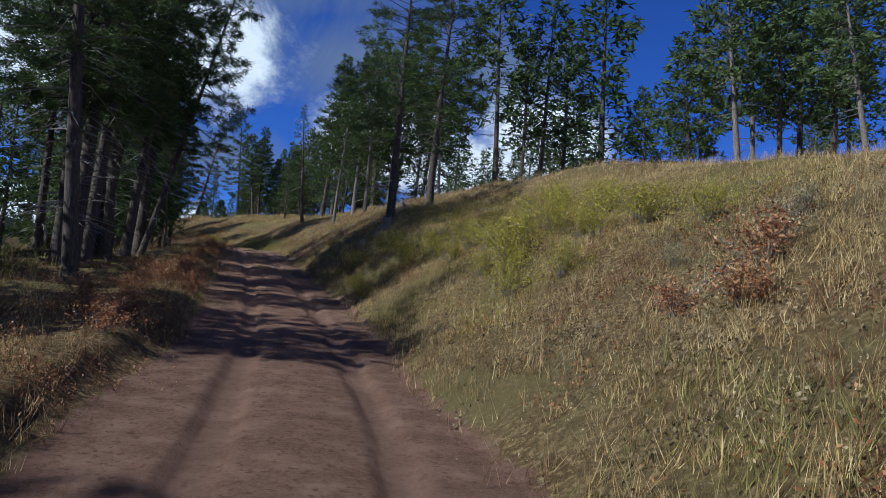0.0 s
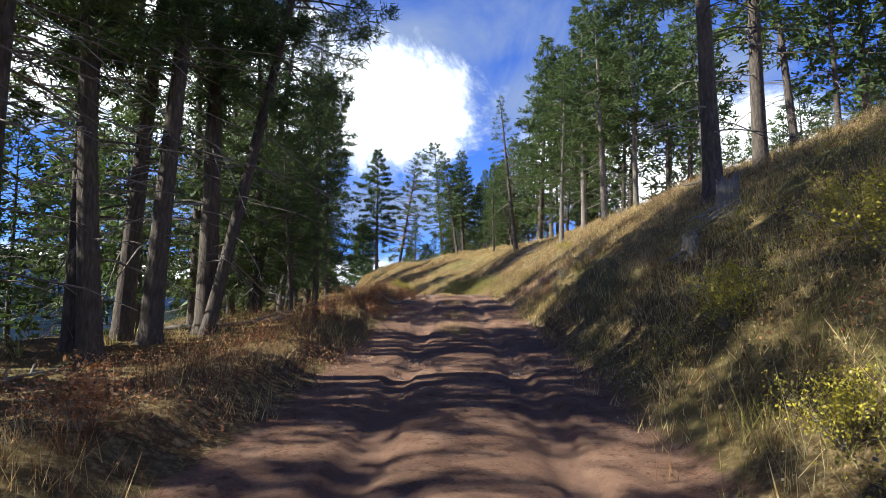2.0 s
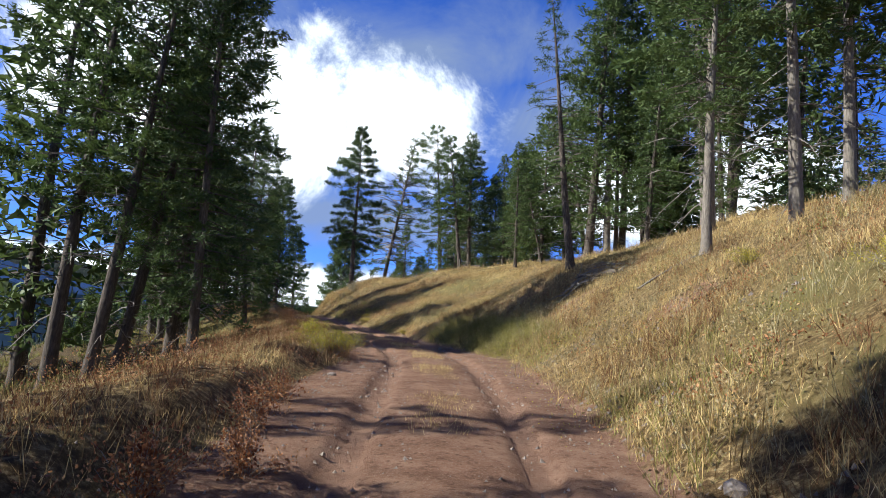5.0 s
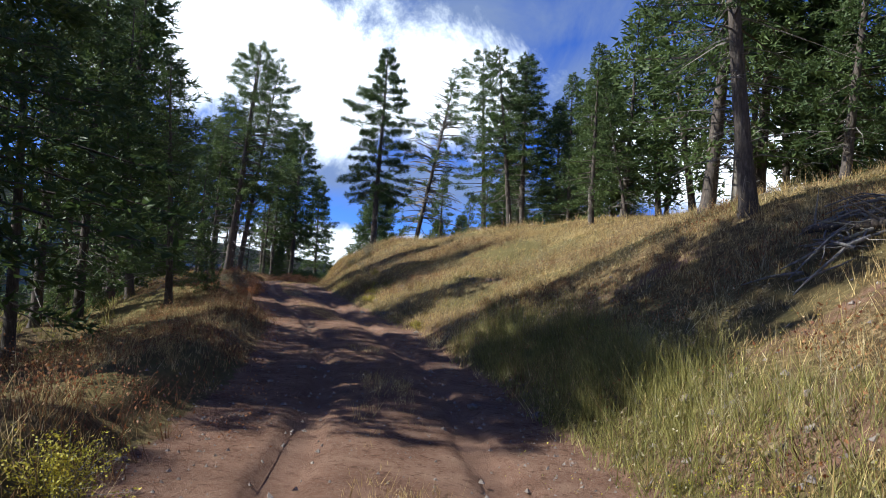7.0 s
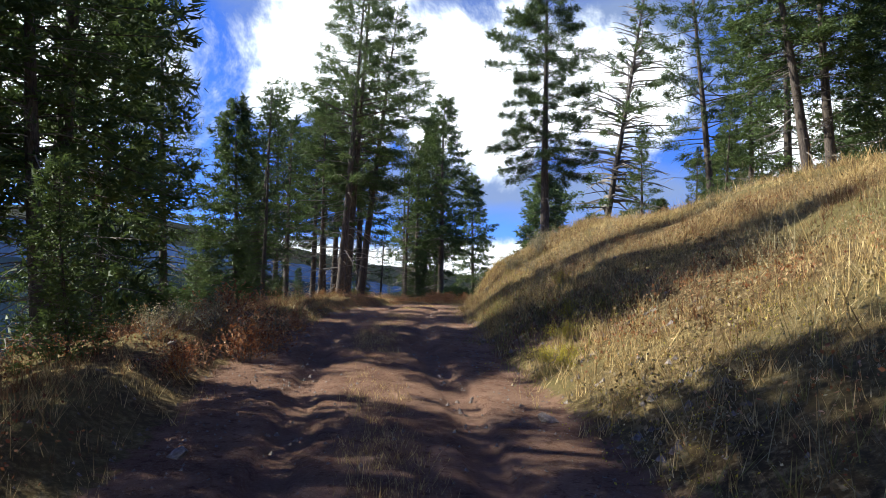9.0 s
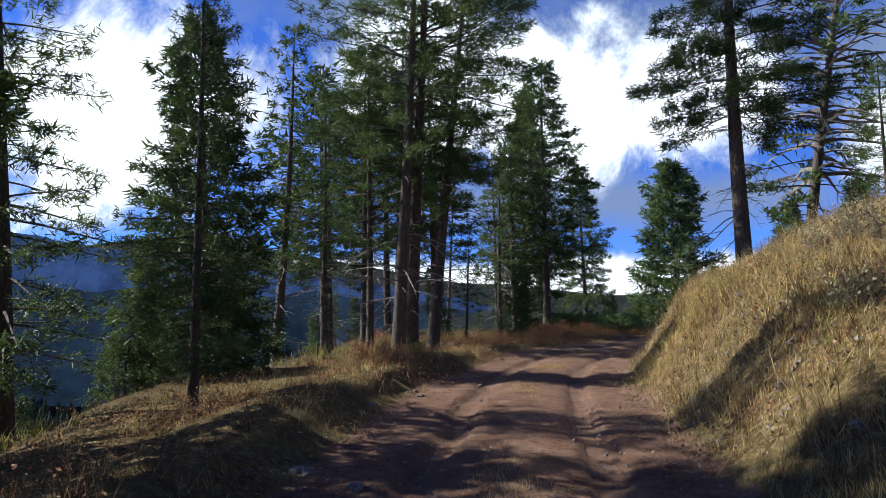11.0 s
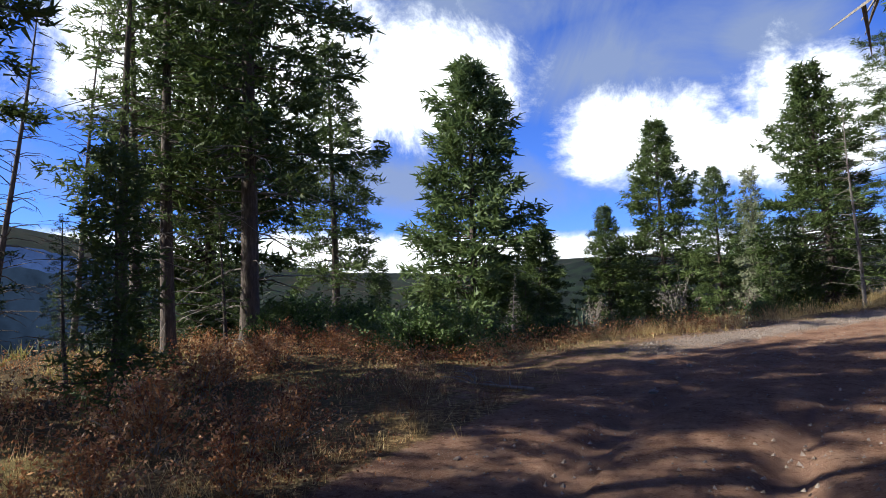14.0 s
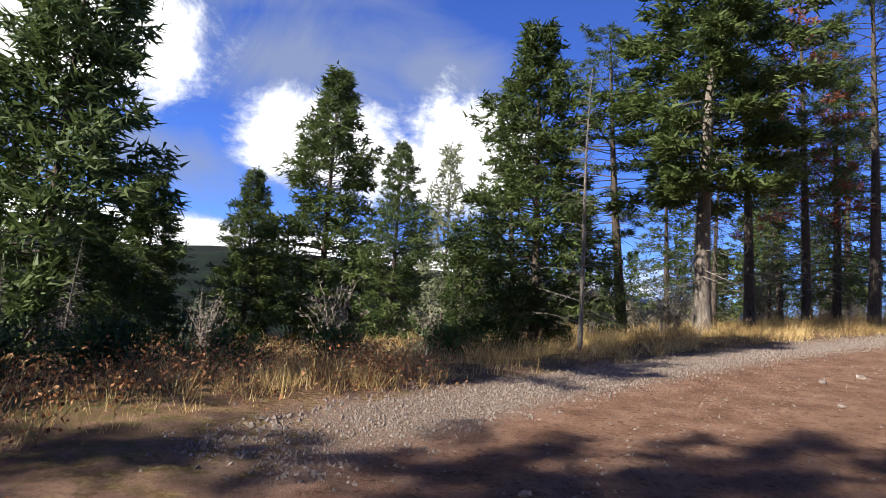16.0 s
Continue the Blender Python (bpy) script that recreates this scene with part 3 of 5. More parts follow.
        ways.append(out * 0.9 + sidev * np.sign(fan) * 0.5 + np.array([0, 0, -0.05]) + np.zeros((twigs, 3)))
    bare_from, bare_to, many = {"tier": (0.05, 0.34, 40), "ghost": (0.30, 0.98, 150), "full": (0.02, 0.08, 6), "fir": (0.04, 0.2, 14), "old": (0.10, 0.38, 34), "pine": (0.10, 0.42, 26), "sparse": (0.06, 0.6, 60), "snag": (0.10, 0.99, 150), "young": (0, 0, 0)}[kind]
    for i in range(many):
        s = rng.uniform(bare_from, bare_to)
        az = rng.uniform(0, 6.28)
        reach = tall * (0.17 * (1.03 - s) if kind == "snag" else 0.27 * (1.04 - s) ** 0.7 if kind == "ghost" else 0.12) * rng.uniform(0.45 if kind == "ghost" else 0.25, 1.2) + 0.12
        t = np.linspace(0, 1, 5)[:, None]
        out = np.array([math.cos(az), math.sin(az), 0])
        bend = np.array([-math.sin(az), math.cos(az), 0]) * rng.normal(0, 0.35)
        p = stem(s * tall) + (out + bend * t) * reach * t + np.array([0, 0, 1]) * reach * ((rng.normal(0.34 if kind == "snag" else 0.08, 0.22) if kind != "ghost" else 0.75 * s - 0.1) * t - (rng.normal(0.34, 0.16) if kind != "ghost" else 0.25) * t * t)
        thick = (0.008 + 0.009 * reach) * (1.9 if kind == "ghost" else 1.0)
        dead.append(rod(p[[0, 1, 3, 4]], thick * np.array([1, 0.8, 0.4, 0.15]), 3) if near else rod(p[::2], thick * np.array([1, 0.6, 0.15]), 3))
        for j in range(rng.randint(1, 4) if near else rng.randint(0, 2)):
            f = rng.uniform(0.35, 0.9)
            o = np.array([np.interp(f, t[:, 0], p[:, k]) for k in range(3)])
            e = o + (out * 0.6 + np.array([-math.sin(az), math.cos(az), 0]) * rng.choice([-0.7, 0.7])) * reach * 0.4 * rng.uniform(0.5, 1) - np.array([0, 0, 0.08 * reach])
            dead.append(rod([o, (o + e) / 2 + [0, 0, 0.02], e], thick * np.array([0.5, 0.35, 0.12]), 3))
    if limbs:
        tagged(part("branchwork", mesh_of("branchwork", *joined(limbs), BARK), root), kind="stuff")
        size = {"tier": 0.42, "ghost": 0.42, "full": 0.42, "fir": 0.42, "old": 0.42, "young": 0.36, "pine": 0.42, "sparse": 0.40}[kind]
        if close:
            v, f = sprays(np.concatenate(bases), np.concatenate(ways), 7, size * 0.48, rng, 0.8, 0.075)
        elif near:
            v, f = sprays(np.concatenate(bases), np.concatenate(ways), 4, size * 0.56, rng, 0.75, 0.135)
        else:
            v, f = sprays(np.concatenate(bases), np.concatenate(ways), 2, size * 1.08, rng, 0.7, 0.19)
        part("crown", mesh_of("crown", v, f, needles or NEEDLE), root)
    if dead:
        tagged(part("deadwood", mesh_of("deadwood", *joined(dead), (bark or GREY_TWIG) if kind == "snag" else GREY_TWIG), root, "dry broken limbs"), kind="stuff")
    return root


KINDS = {}
LABELS = {"fir": "full dark green fir with a dense conical crown", "pine": "tall green pine with a ragged crown above a bare trunk",
          "sparse": "thin conifer with a sparse crown over dead limbs", "snag": "dead standing conifer with bare grey limbs",
          "young": "small bushy young fir", "pale": "green pine with a pale sunlit trunk", "rust": "dying conifer with rust-red needles",
          "blue": "blue-green fir with dense spreading boughs", "full": "broad green fir with boughs down to the grass", "spruce": "broad blue-green fir with boughs down to the ground",
          "tier": "tall conical fir above bare lower stem", "ghost": "half-dead conifer with upswept bare limbs", "spar": "dead dark conifer with bare upswept twigs", "broad": "broad full-crowned blue-green spruce beyond the road", "silver": "slim pale grey-green spruce at the road's edge", "grand": "large spreading pine with a pale trunk", "scrub": "leafless grey scrub tree beyond the road", "old": "old fir with layered boughs above dead lower limbs"}
for look_of, (kind, count, tall, bark, needles) in {
        "fir": ("fir", 3, 13, None, None), "pine": ("pine", 4, 15, None, None), "sparse": ("sparse", 3, 13, None, None),
        "snag": ("snag", 2, 12, GREY_TWIG, None), "young": ("young", 2, 5, None, None), "pale": ("pine", 2, 15, PALE_BARK, None),
        "old": ("old", 1, 15, None, None), "rust": ("sparse", 1, 13, None, RUST_NEEDLE), "blue": ("fir", 2, 13, None, BLUE_NEEDLE),
        "full": ("full", 3, 10, None, None), "spruce": ("full", 2, 12, None, BLUE_NEEDLE), "scrub": ("snag", 2, 6, GREY_TWIG, None),
        "ghost": ("ghost", 1, 15, None, None), "spar": ("snag", 2, 12, BARK, None), "broad": ("full", 1, 8.5, None, BLUE_NEEDLE), "silver": ("young", 1, 6, None, SILVER_NEEDLE), "grand": ("old", 1, 12, PALE_BARK, None), "tier": ("tier", 1, 13, None, None)}.items():
    for reach in ("close", "near", "far"):
        if reach != "close" or look_of in ("pine", "sparse", "old", "fir"):
            KINDS[look_of, reach] = [(make_tree(kind, 100 + 17 * i + len(look_of) * 5 + ord(look_of[0]), tall, bark, needles, near=reach != "far" or kind == "snag", close=reach == "close"), tall)
                                     for i in range(count)]


def plant(look_of, x, y, tall, turn=None, wide=1.0, lean=(0.0, 0.0), variant=None):
    """Stands a tree of that kind on the ground; lean: how far its tip stands off, east and north, in metres for each metre of height."""
    rng = random.Random(int(x * 131 + y * 977))
    off = abs(beside([x], [y])[1][0])
    off = off if y < 66 else off * 0.7
    reach = "close" if off < 7.0 and (look_of, "close") in KINDS else "near" if off < 10.5 or math.hypot(x + 42, y - 112) < 19 else "far"
    some = KINDS[look_of, reach]
    root, own = some[rng.randrange(len(some)) if variant is None else variant]
    k = tall / own
    turn = rng.uniform(0, 360) if turn is None else turn
    tilt = Vector((lean[0], lean[1], 1)).to_track_quat("Z", "Y").to_matrix().to_4x4()
    m = Matrix.Translation((x, y, height(x, y) - 0.05)) @ tilt @ pose(0, 0, 0, 0, 0, turn) @ Matrix.Diagonal((k * wide, k * wide, k, 1))
    ob = copy_thing(root, m)
    return tagged(ob, LABELS[look_of], "tree", "trees along the track")


plant("pine", -2.6, 31.5, 13.1, lean=(-0.00, -0.00), wide=1.2)
plant("pine", -0.9, 36.6, 13.8, lean=(0.01, 0.00), wide=1.2)
plant("sparse", -12.9, 61.7, 10.9, lean=(-0.08, -0.01))
plant("pale", -12.7, 75.8, 16.5)
plant("pale", -7.8, 71.0, 17.0, lean=(-0.03, 0.00))
plant("pale", -8.7, 53.4, 9.8, lean=(0.03, 0.00))
plant("pale", -8.2, 60.4, 14.8, lean=(0.01, 0.00))
plant("pale", -6.6, 54.8, 13.7, lean=(-0.04, 0.00))
plant("pale", -5.0, 56.8, 13.4, lean=(0.01, -0.00))
plant("sparse", -3.2, 64.1, 11.6, lean=(-0.01, 0.00))
plant("pine", -1.8, 64.8, 14.6, lean=(0.03, -0.01))
plant("pale", -0.8, 60.5, 11.3, lean=(-0.06, 0.02))
plant("fir", -18.5, 78.3, 8.3, lean=(-0.01, -0.00))
plant("pine", -12.0, 76.6, 16.5)
plant("fir", -10.4, 68.3, 9.2, lean=(0.04, 0.00))
plant("fir", -17.7, 82.5, 10.8, lean=(0.02, 0.00))
plant("sparse", -12.3, 76.2, 10.5, lean=(0.03, 0.00))
plant("sparse", -6.5, 73.4, 14.1, lean=(0.04, -0.00))
plant("fir", -7.3, 67.4, 8.8, lean=(-0.04, 0.00))
plant("pine", -24.1, 85.0, 10.8, lean=(-0.11, -0.03), wide=1.2)
plant("pine", -23.5, 85.6, 10.5, lean=(-0.04, -0.01), wide=1.2)
plant("spruce", -22.0, 87.4, 8.0, lean=(-0.04, -0.01))
plant("fir", -28.1, 92.2, 5.7, lean=(0.05, 0.02))
plant("fir", -29.7, 93.7, 4.0, lean=(0.05, 0.02))
plant("pale", -19.3, 82.7, 6.6, lean=(-0.03, -0.00))
plant("pine", -17.3, 80.9, 6.9, lean=(-0.22, -0.00))
plant("fir", -19.0, 91.8, 6.3, lean=(-0.01, -0.00))
plant("pine", -15.7, 82.8, 8.3, lean=(0.04, -0.00))
plant("sparse", -16.8, 91.9, 6.5, lean=(-0.01, 0.00))
plant("sparse", -21.8, 93.5, 6.4, lean=(0.01, 0.00))
plant("old", -36.5, 92.9, 16.2, turn=200, lean=(-0.01, -0.00))
plant("ghost", -37.6, 101.6, 19.9, lean=(0.11, 0.04), wide=0.85)
plant("pine", -30.3, 99.9, 18.9, lean=(-0.05, -0.01))
plant("pine", -27.9, 96.2, 11.2, lean=(0.01, 0.00))
plant("full", -45.1, 81.1, 8.9, lean=(-0.00, -0.01))
plant("sparse", -51.1, 86.9, 13.7, lean=(0.02, 0.02))
plant("pine", -45.1, 87.4, 17.0, lean=(0.02, 0.03))
plant("pine", -46.0, 88.9, 18.0, lean=(0.02, 0.03), wide=1.15)
plant("pine", -46.3, 90.2, 17.0, lean=(0.05, 0.07))
plant("pine", -46.7, 87.6, 10.3, lean=(-0.00, -0.01))
plant("sparse", -50.2, 88.5, 10.5, lean=(-0.00, -0.01))
plant("spar", -68.0, 110.0, 18.4, variant=0, lean=(0.05, 0.05))
plant("sparse", -53.6, 103.2, 10.7, lean=(0.02, 0.02))
plant("sparse", -53.5, 104.6, 12.5, lean=(0.01, 0.01))
plant("sparse", -51.8, 98.2, 5.6, lean=(0.02, 0.02))
plant("tier", -52.5, 106.1, 16.2, lean=(0.02, 0.02), wide=1.05)
plant("full", -55.4, 108.1, 15.3, lean=(0.02, -0.01), wide=0.75)
plant("spar", -66.4, 111.8, 17.0, variant=1, lean=(0.07, 0.08))
plant("sparse", -55.5, 105.4, 11.4, lean=(-0.01, -0.01))
plant("sparse", -55.3, 109.4, 12.1, lean=(0.02, 0.01))
plant("broad", -53.4, 124.9, 17.1, lean=(0.02, 0.01), wide=1.1)
plant("full", -49.1, 123.1, 6.4, lean=(-0.02, -0.01), wide=1.2)
plant("full", -46.1, 123.7, 6.2, lean=(-0.03, -0.00), wide=1.0)
plant("full", -43.6, 122.9, 9.3, lean=(-0.03, -0.00), wide=1.05)
plant("spruce", -41.4, 121.4, 6.2, lean=(-0.02, 0.00))
plant("silver", -40.2, 117.8, 5.5, lean=(-0.04, 0.00), wide=0.7)
plant("full", -38.1, 116.5, 8.1, lean=(-0.07, 0.02), wide=1.1)
plant("snag", -37.8, 114.0, 5.9, lean=(-0.02, 0.00))
plant("pine", -34.5, 120.0, 9.7, lean=(-0.09, 0.04), wide=1.35)
plant("grand", -33.3, 117.3, 12.2, lean=(-0.09, 0.05), wide=1.25)
plant("pine", -30.0, 121.2, 10.9, lean=(-0.06, 0.04), wide=1.3)
plant("rust", -28.0, 121.1, 11.7, lean=(-0.08, 0.06))
plant("fir", -25.7, 123.1, 11.8, lean=(-0.04, 0.03))
plant("pine", -26.0, 120.9, 13.0, wide=1.2, lean=(-0.04, 0.03))
plant("fir", -21.7, 127.7, 11.9, lean=(-0.05, 0.03))
plant("fir", -36.2, 126.8, 10.0, lean=(-0.13, 0.03))
plant("sparse", -37.3, 128.1, 7.1, lean=(-0.08, 0.01))
plant("sparse", -45.5, 124.2, 5.6, lean=(-0.16, -0.02))
plant("fir", -29.7, 127.8, 9.2, lean=(-0.08, 0.04))
plant("fir", -24.9, 127.4, 10.4, lean=(-0.07, 0.04))
plant("young", -51.3, 114.9, 2.7, lean=(-0.02, -0.01))
plant("young", -54.0, 115.6, 3.6, lean=(0.09, 0.06))
plant("pine", -27.0, 52.5, 17.3, lean=(0.05, 0.04))
plant("pine", -25.3, 52.1, 15.5, lean=(0.08, 0.06))
plant("pine", -25.4, 53.3, 15.4, lean=(0.11, 0.08))
plant("fir", -32.2, 55.9, 19.7, lean=(0.03, 0.03))
plant("fir", -25.3, 55.7, 16.0, lean=(0.04, 0.02))
plant("pine", -14.5, 35.1, 5.7, lean=(0.01, 0.01))
plant("pine", -13.7, 33.8, 5.5, lean=(-0.03, -0.03))
plant("fir", -28.5, 64.4, 7.8, lean=(-0.05, -0.03))
plant("sparse", -23.9, 45.4, 10.0, lean=(-0.05, -0.05))
plant("sparse", -34.7, 69.0, 12.2, lean=(-0.05, -0.03))
plant("pine", -31.9, 62.9, 12.6, lean=(-0.00, -0.00))
plant("pine", -28.4, 59.5, 11.0, lean=(-0.03, -0.04))
plant("young", -29.1, 66.7, 2.3, lean=(-0.03, -0.03))
plant("fir", -31.7, 64.1, 11.2, lean=(-0.00, -0.00))
plant("tier", -36.8, 69.9, 15.0, wide=1.15)
plant("full", -40.8, 73.1, 16.0, wide=0.66)
plant("fir", -42.5, 76.3, 12.2, lean=(-0.02, -0.03), wide=0.9)
plant("pine", -11.6, 21.1, 14.3, lean=(0.00, 0.00))
plant("pine", -11.9, 23.0, 17.0, lean=(0.03, 0.03))
plant("sparse", -12.1, 22.3, 17.0, lean=(-0.01, -0.01))
plant("pine", -13.0, 25.7, 16.0, lean=(0.03, 0.02))
plant("pine", -13.6, 27.4, 15.0, lean=(0.06, 0.04))
plant("pine", -12.2, 26.6, 15.0, lean=(0.06, 0.04))
plant("pine", -12.5, 28.4, 14.3, lean=(0.19, 0.12), wide=0.75)
plant("fir", -15.9, 35.1, 10.9, lean=(0.10, 0.06))
plant("pine", -11.6, 20.7, 15.0, lean=(-0.00, -0.00))
plant("pine", -12.3, 25.4, 15.0, lean=(-0.04, -0.02))
plant("pine", -12.8, 28.7, 17.0, lean=(0.00, 0.00))
plant("pine", -9.5, 17.8, 15.7, lean=(-0.07, -0.04))
plant("pale", 15.8, 25.5, 9.9, lean=(-0.13, 0.08))
plant("pine", 16.7, 34.2, 12.9, lean=(-0.04, 0.02))
plant("pale", 17.1, 38.4, 13.5, lean=(-0.07, 0.03))
plant("pale", 14.1, 33.1, 13.0, lean=(-0.10, 0.04))
plant("fir", 17.6, 78.1, 32.8, lean=(-0.05, 0.01))
plant("pine", 8.1, 61.5, 19.8, lean=(-0.03, 0.00))
plant("pine", 19.5, 54.6, 15.4, lean=(-0.10, 0.04))
plant("pine", 20.9, 56.2, 15.3, lean=(-0.04, 0.02))
plant("pine", 4.0, 59.9, 21.6, lean=(-0.07, 0.00))
plant("sparse", 6.2, 59.7, 15.6, lean=(-0.06, 0.01))
plant("fir", 18.8, 63.3, 13.2, lean=(-0.11, 0.03))
plant("pine", 20.6, 40.0, 16.0, lean=(-0.04, 0.02))
plant("pine", 24.6, 43.5, 18.8, lean=(-0.01, 0.01))
plant("sparse", 10.8, 65.1, 19.6, lean=(-0.04, 0.01))
plant("fir", -21.0, 85.8, 8.9, lean=(-0.02, -0.00))
plant("full", -18.4, 84.2, 8.2, lean=(-0.09, -0.01))
plant("fir", -16.0, 82.5, 10.5, lean=(-0.09, -0.01))
plant("fir", -14.4, 80.6, 10.3, lean=(-0.14, -0.01), wide=1.15)
plant("fir", -10.2, 80.6, 7.9, lean=(-0.07, 0.00))
plant("full", -9.2, 77.6, 8.6, lean=(-0.06, 0.01))
plant("pine", -10.8, 78.7, 11.5, lean=(-0.07, 0.00))
plant("fir", -6.8, 82.3, 7.1, lean=(-0.04, 0.01))
plant("fir", -13.8, 75.6, 18.8, lean=(0.05, 0.01))
plant("fir", -9.5, 78.2, 20.8, lean=(0.06, 0.01))
plant("pine", -6.2, 76.4, 20.2, lean=(0.07, 0.00))
plant("fir", -3.1, 76.4, 17.4, lean=(0.07, -0.00))


def thicket(count, looks, box, side, seed, gap, tall):
    """Trees scattered over a belt: box is south, north; side is the span to the right (or, negative, left) of the track."""
    rng, stood = random.Random(seed), []
    tries = 0
    while len(stood) < count and tries < count * 40:
        tries += 1
        k = rng.choice([i for i in (rng.randrange(len(LINE)),) if box[0] < LINE[i, 1] < box[1]] or [-1])
        if k < 0:
            continue
        d = rng.uniform(*side)
        x, y = LINE[k, 0] + ALONG[k, 1] * d, LINE[k, 1] - ALONG[k, 0] * d
        if any((x - a) ** 2 + (y - b) ** 2 < gap * gap for a, b in stood):
            continue
        stood.append((x, y))
        plant(rng.choice(looks), x, y, rng.uniform(*tall), lean=(rng.gauss(0, 0.03), rng.gauss(0, 0.03)))


# the woods below the track, with unseen trees added up-sun to cast shade
plant("sparse", -13.1, 10.1, 14.0, lean=(0.00, 0.00))
plant("pine", -13.8, 6.1, 12.4, lean=(0.00, 0.00))
plant("fir", -18.2, 5.7, 16.6, lean=(0.00, 0.00))
plant("pine", -15.3, 26.0, 12.9, lean=(0.00, 0.00))
plant("fir", -22.2, -2.5, 16.8, lean=(0.00, 0.00))
plant("fir", -6.1, -6.6, 13.0, lean=(0.00, 0.00))
plant("fir", -20.8, 26.3, 10.1, lean=(0.00, 0.00))
plant("pine", -28.7, 19.5, 10.1, lean=(0.00, 0.00))
plant("sparse", -19.3, -16.0, 13.7, lean=(0.00, 0.00))
plant("pine", -6.7, -25.0, 13.7, lean=(0.00, 0.00))
plant("fir", -25.3, 23.8, 10.6, lean=(0.00, 0.00))
plant("fir", -21.3, -10.4, 14.5, lean=(0.00, 0.00))
plant("sparse", -22.1, 1.2, 14.7, lean=(0.00, 0.00))
plant("sparse", -13.0, -2.6, 10.8, lean=(0.00, 0.00))
plant("sparse", -21.1, 39.3, 11.3, lean=(0.00, 0.00))
plant("sparse", -18.9, 9.4, 10.5, lean=(0.00, 0.00))
plant("fir", -29.4, 23.0, 12.0, lean=(0.00, 0.00))
plant("pine", -27.1, 41.8, 12.4, lean=(0.00, 0.00))
plant("sparse", -24.4, 36.3, 11.6, lean=(0.00, 0.00))
plant("sparse", -20.2, 21.0, 11.3, lean=(0.00, 0.00))
plant("fir", -10.5, -14.0, 12.5, lean=(0.00, 0.00))
plant("fir", -23.6, 9.0, 14.3, lean=(0.00, 0.00))
plant("pine", -13.1, -23.0, 16.7, lean=(0.00, 0.00))
thicket(24, ["pine", "pine", "sparse", "fir"], (6, 34), (-52, -25), 5, 3.0, (12, 16))
thicket(18, ["fir", "fir", "pine"], (0, 28), (-24, -13), 45, 2.4, (10.5, 13))
thicket(14, ["pine", "pine", "fir"], (-30, -2), (-30, -12), 25, 3.5, (13, 16))
thicket(16, ["pine", "pale", "fir", "pine"], (30, 100), (36, 70), 8, 4.0, (12, 18))
# pines mostly out of view, added to shade the junction
for x, y, tall in ((-53.0, 97.4, 15), (-51.0, 93.0, 14), (-54.4, 98.8, 13), (-54.7, 95.9, 14), (-52.6, 90.6, 12), (-57.6, 94.0, 15), (-49.6, 89.8, 12)):
    plant("pine", x, y, tall, wide=1.1)
# slim firs, most of them added up-sun to shade track and bank
for x, y, tall in ((-17.0, 33.6, 14.5), (-17.8, 36.8, 14.0), (-39.5, 78.0, 7.5), (-16.6, 30.8, 15.0), (-15.2, 38.0, 10.0), (-15.6, 13.6, 15.0), (-22.8, 53.4, 14.5), (-15.8, 35.2, 13.0)):
    plant("fir", x, y, tall, wide=0.75)
plant("tier", -36.2, 67.3, 13.5, wide=1.1)
plant("pine", -42.2, 54.3, 16.0, lean=(0.00, 0.00))
plant("sparse", -33.5, 34.9, 14.4, lean=(0.00, 0.00))
plant("fir", -34.7, 39.6, 16.1, lean=(0.00, 0.00))
plant("sparse", -31.3, 31.6, 16.7, lean=(0.00, 0.00))
plant("fir", -33.3, 44.9, 16.6, lean=(0.00, 0.00))
plant("pine", -35.3, 43.1, 14.0, lean=(0.00, 0.00))
plant("tier", -56.3, 116.6, 13.6)
# saplings and brush under the trees on the lower side
thicket(30, ["young", "young", "sparse"], (80, 101), (-17, -7), 51, 1.3, (1.4, 4.0))
thicket(16, ["scrub", "young"], (60, 80), (-15, -6), 52, 1.5, (1.2, 3.0))
# beyond the junction: young wood and leafless scrub
thicket(18, ["fir", "sparse", "pine"], (104, 150), (-60, -22), 9, 4.0, (5, 10))
thicket(26, ["sparse", "fir", "sparse", "young"], (111, 128), (-26, -10), 10, 2.4, (5, 9))
thicket(34, ["scrub", "young"], (105, 128), (-30, -8.5), 30, 1.6, (2.4, 4.2))
for x, y, tall in ((-26.0, 93.5, 13), (-22.5, 96.0, 14), (-34.2, 99.9, 9), (-28.7, 103.4, 10), (-25.2, 106.4, 11)):
    plant("fir", x, y, tall)

for made in KINDS.values():
    for root, _ in made:
        for ob in (*root.children_recursive, root):
            bpy.data.objects.remove(ob)


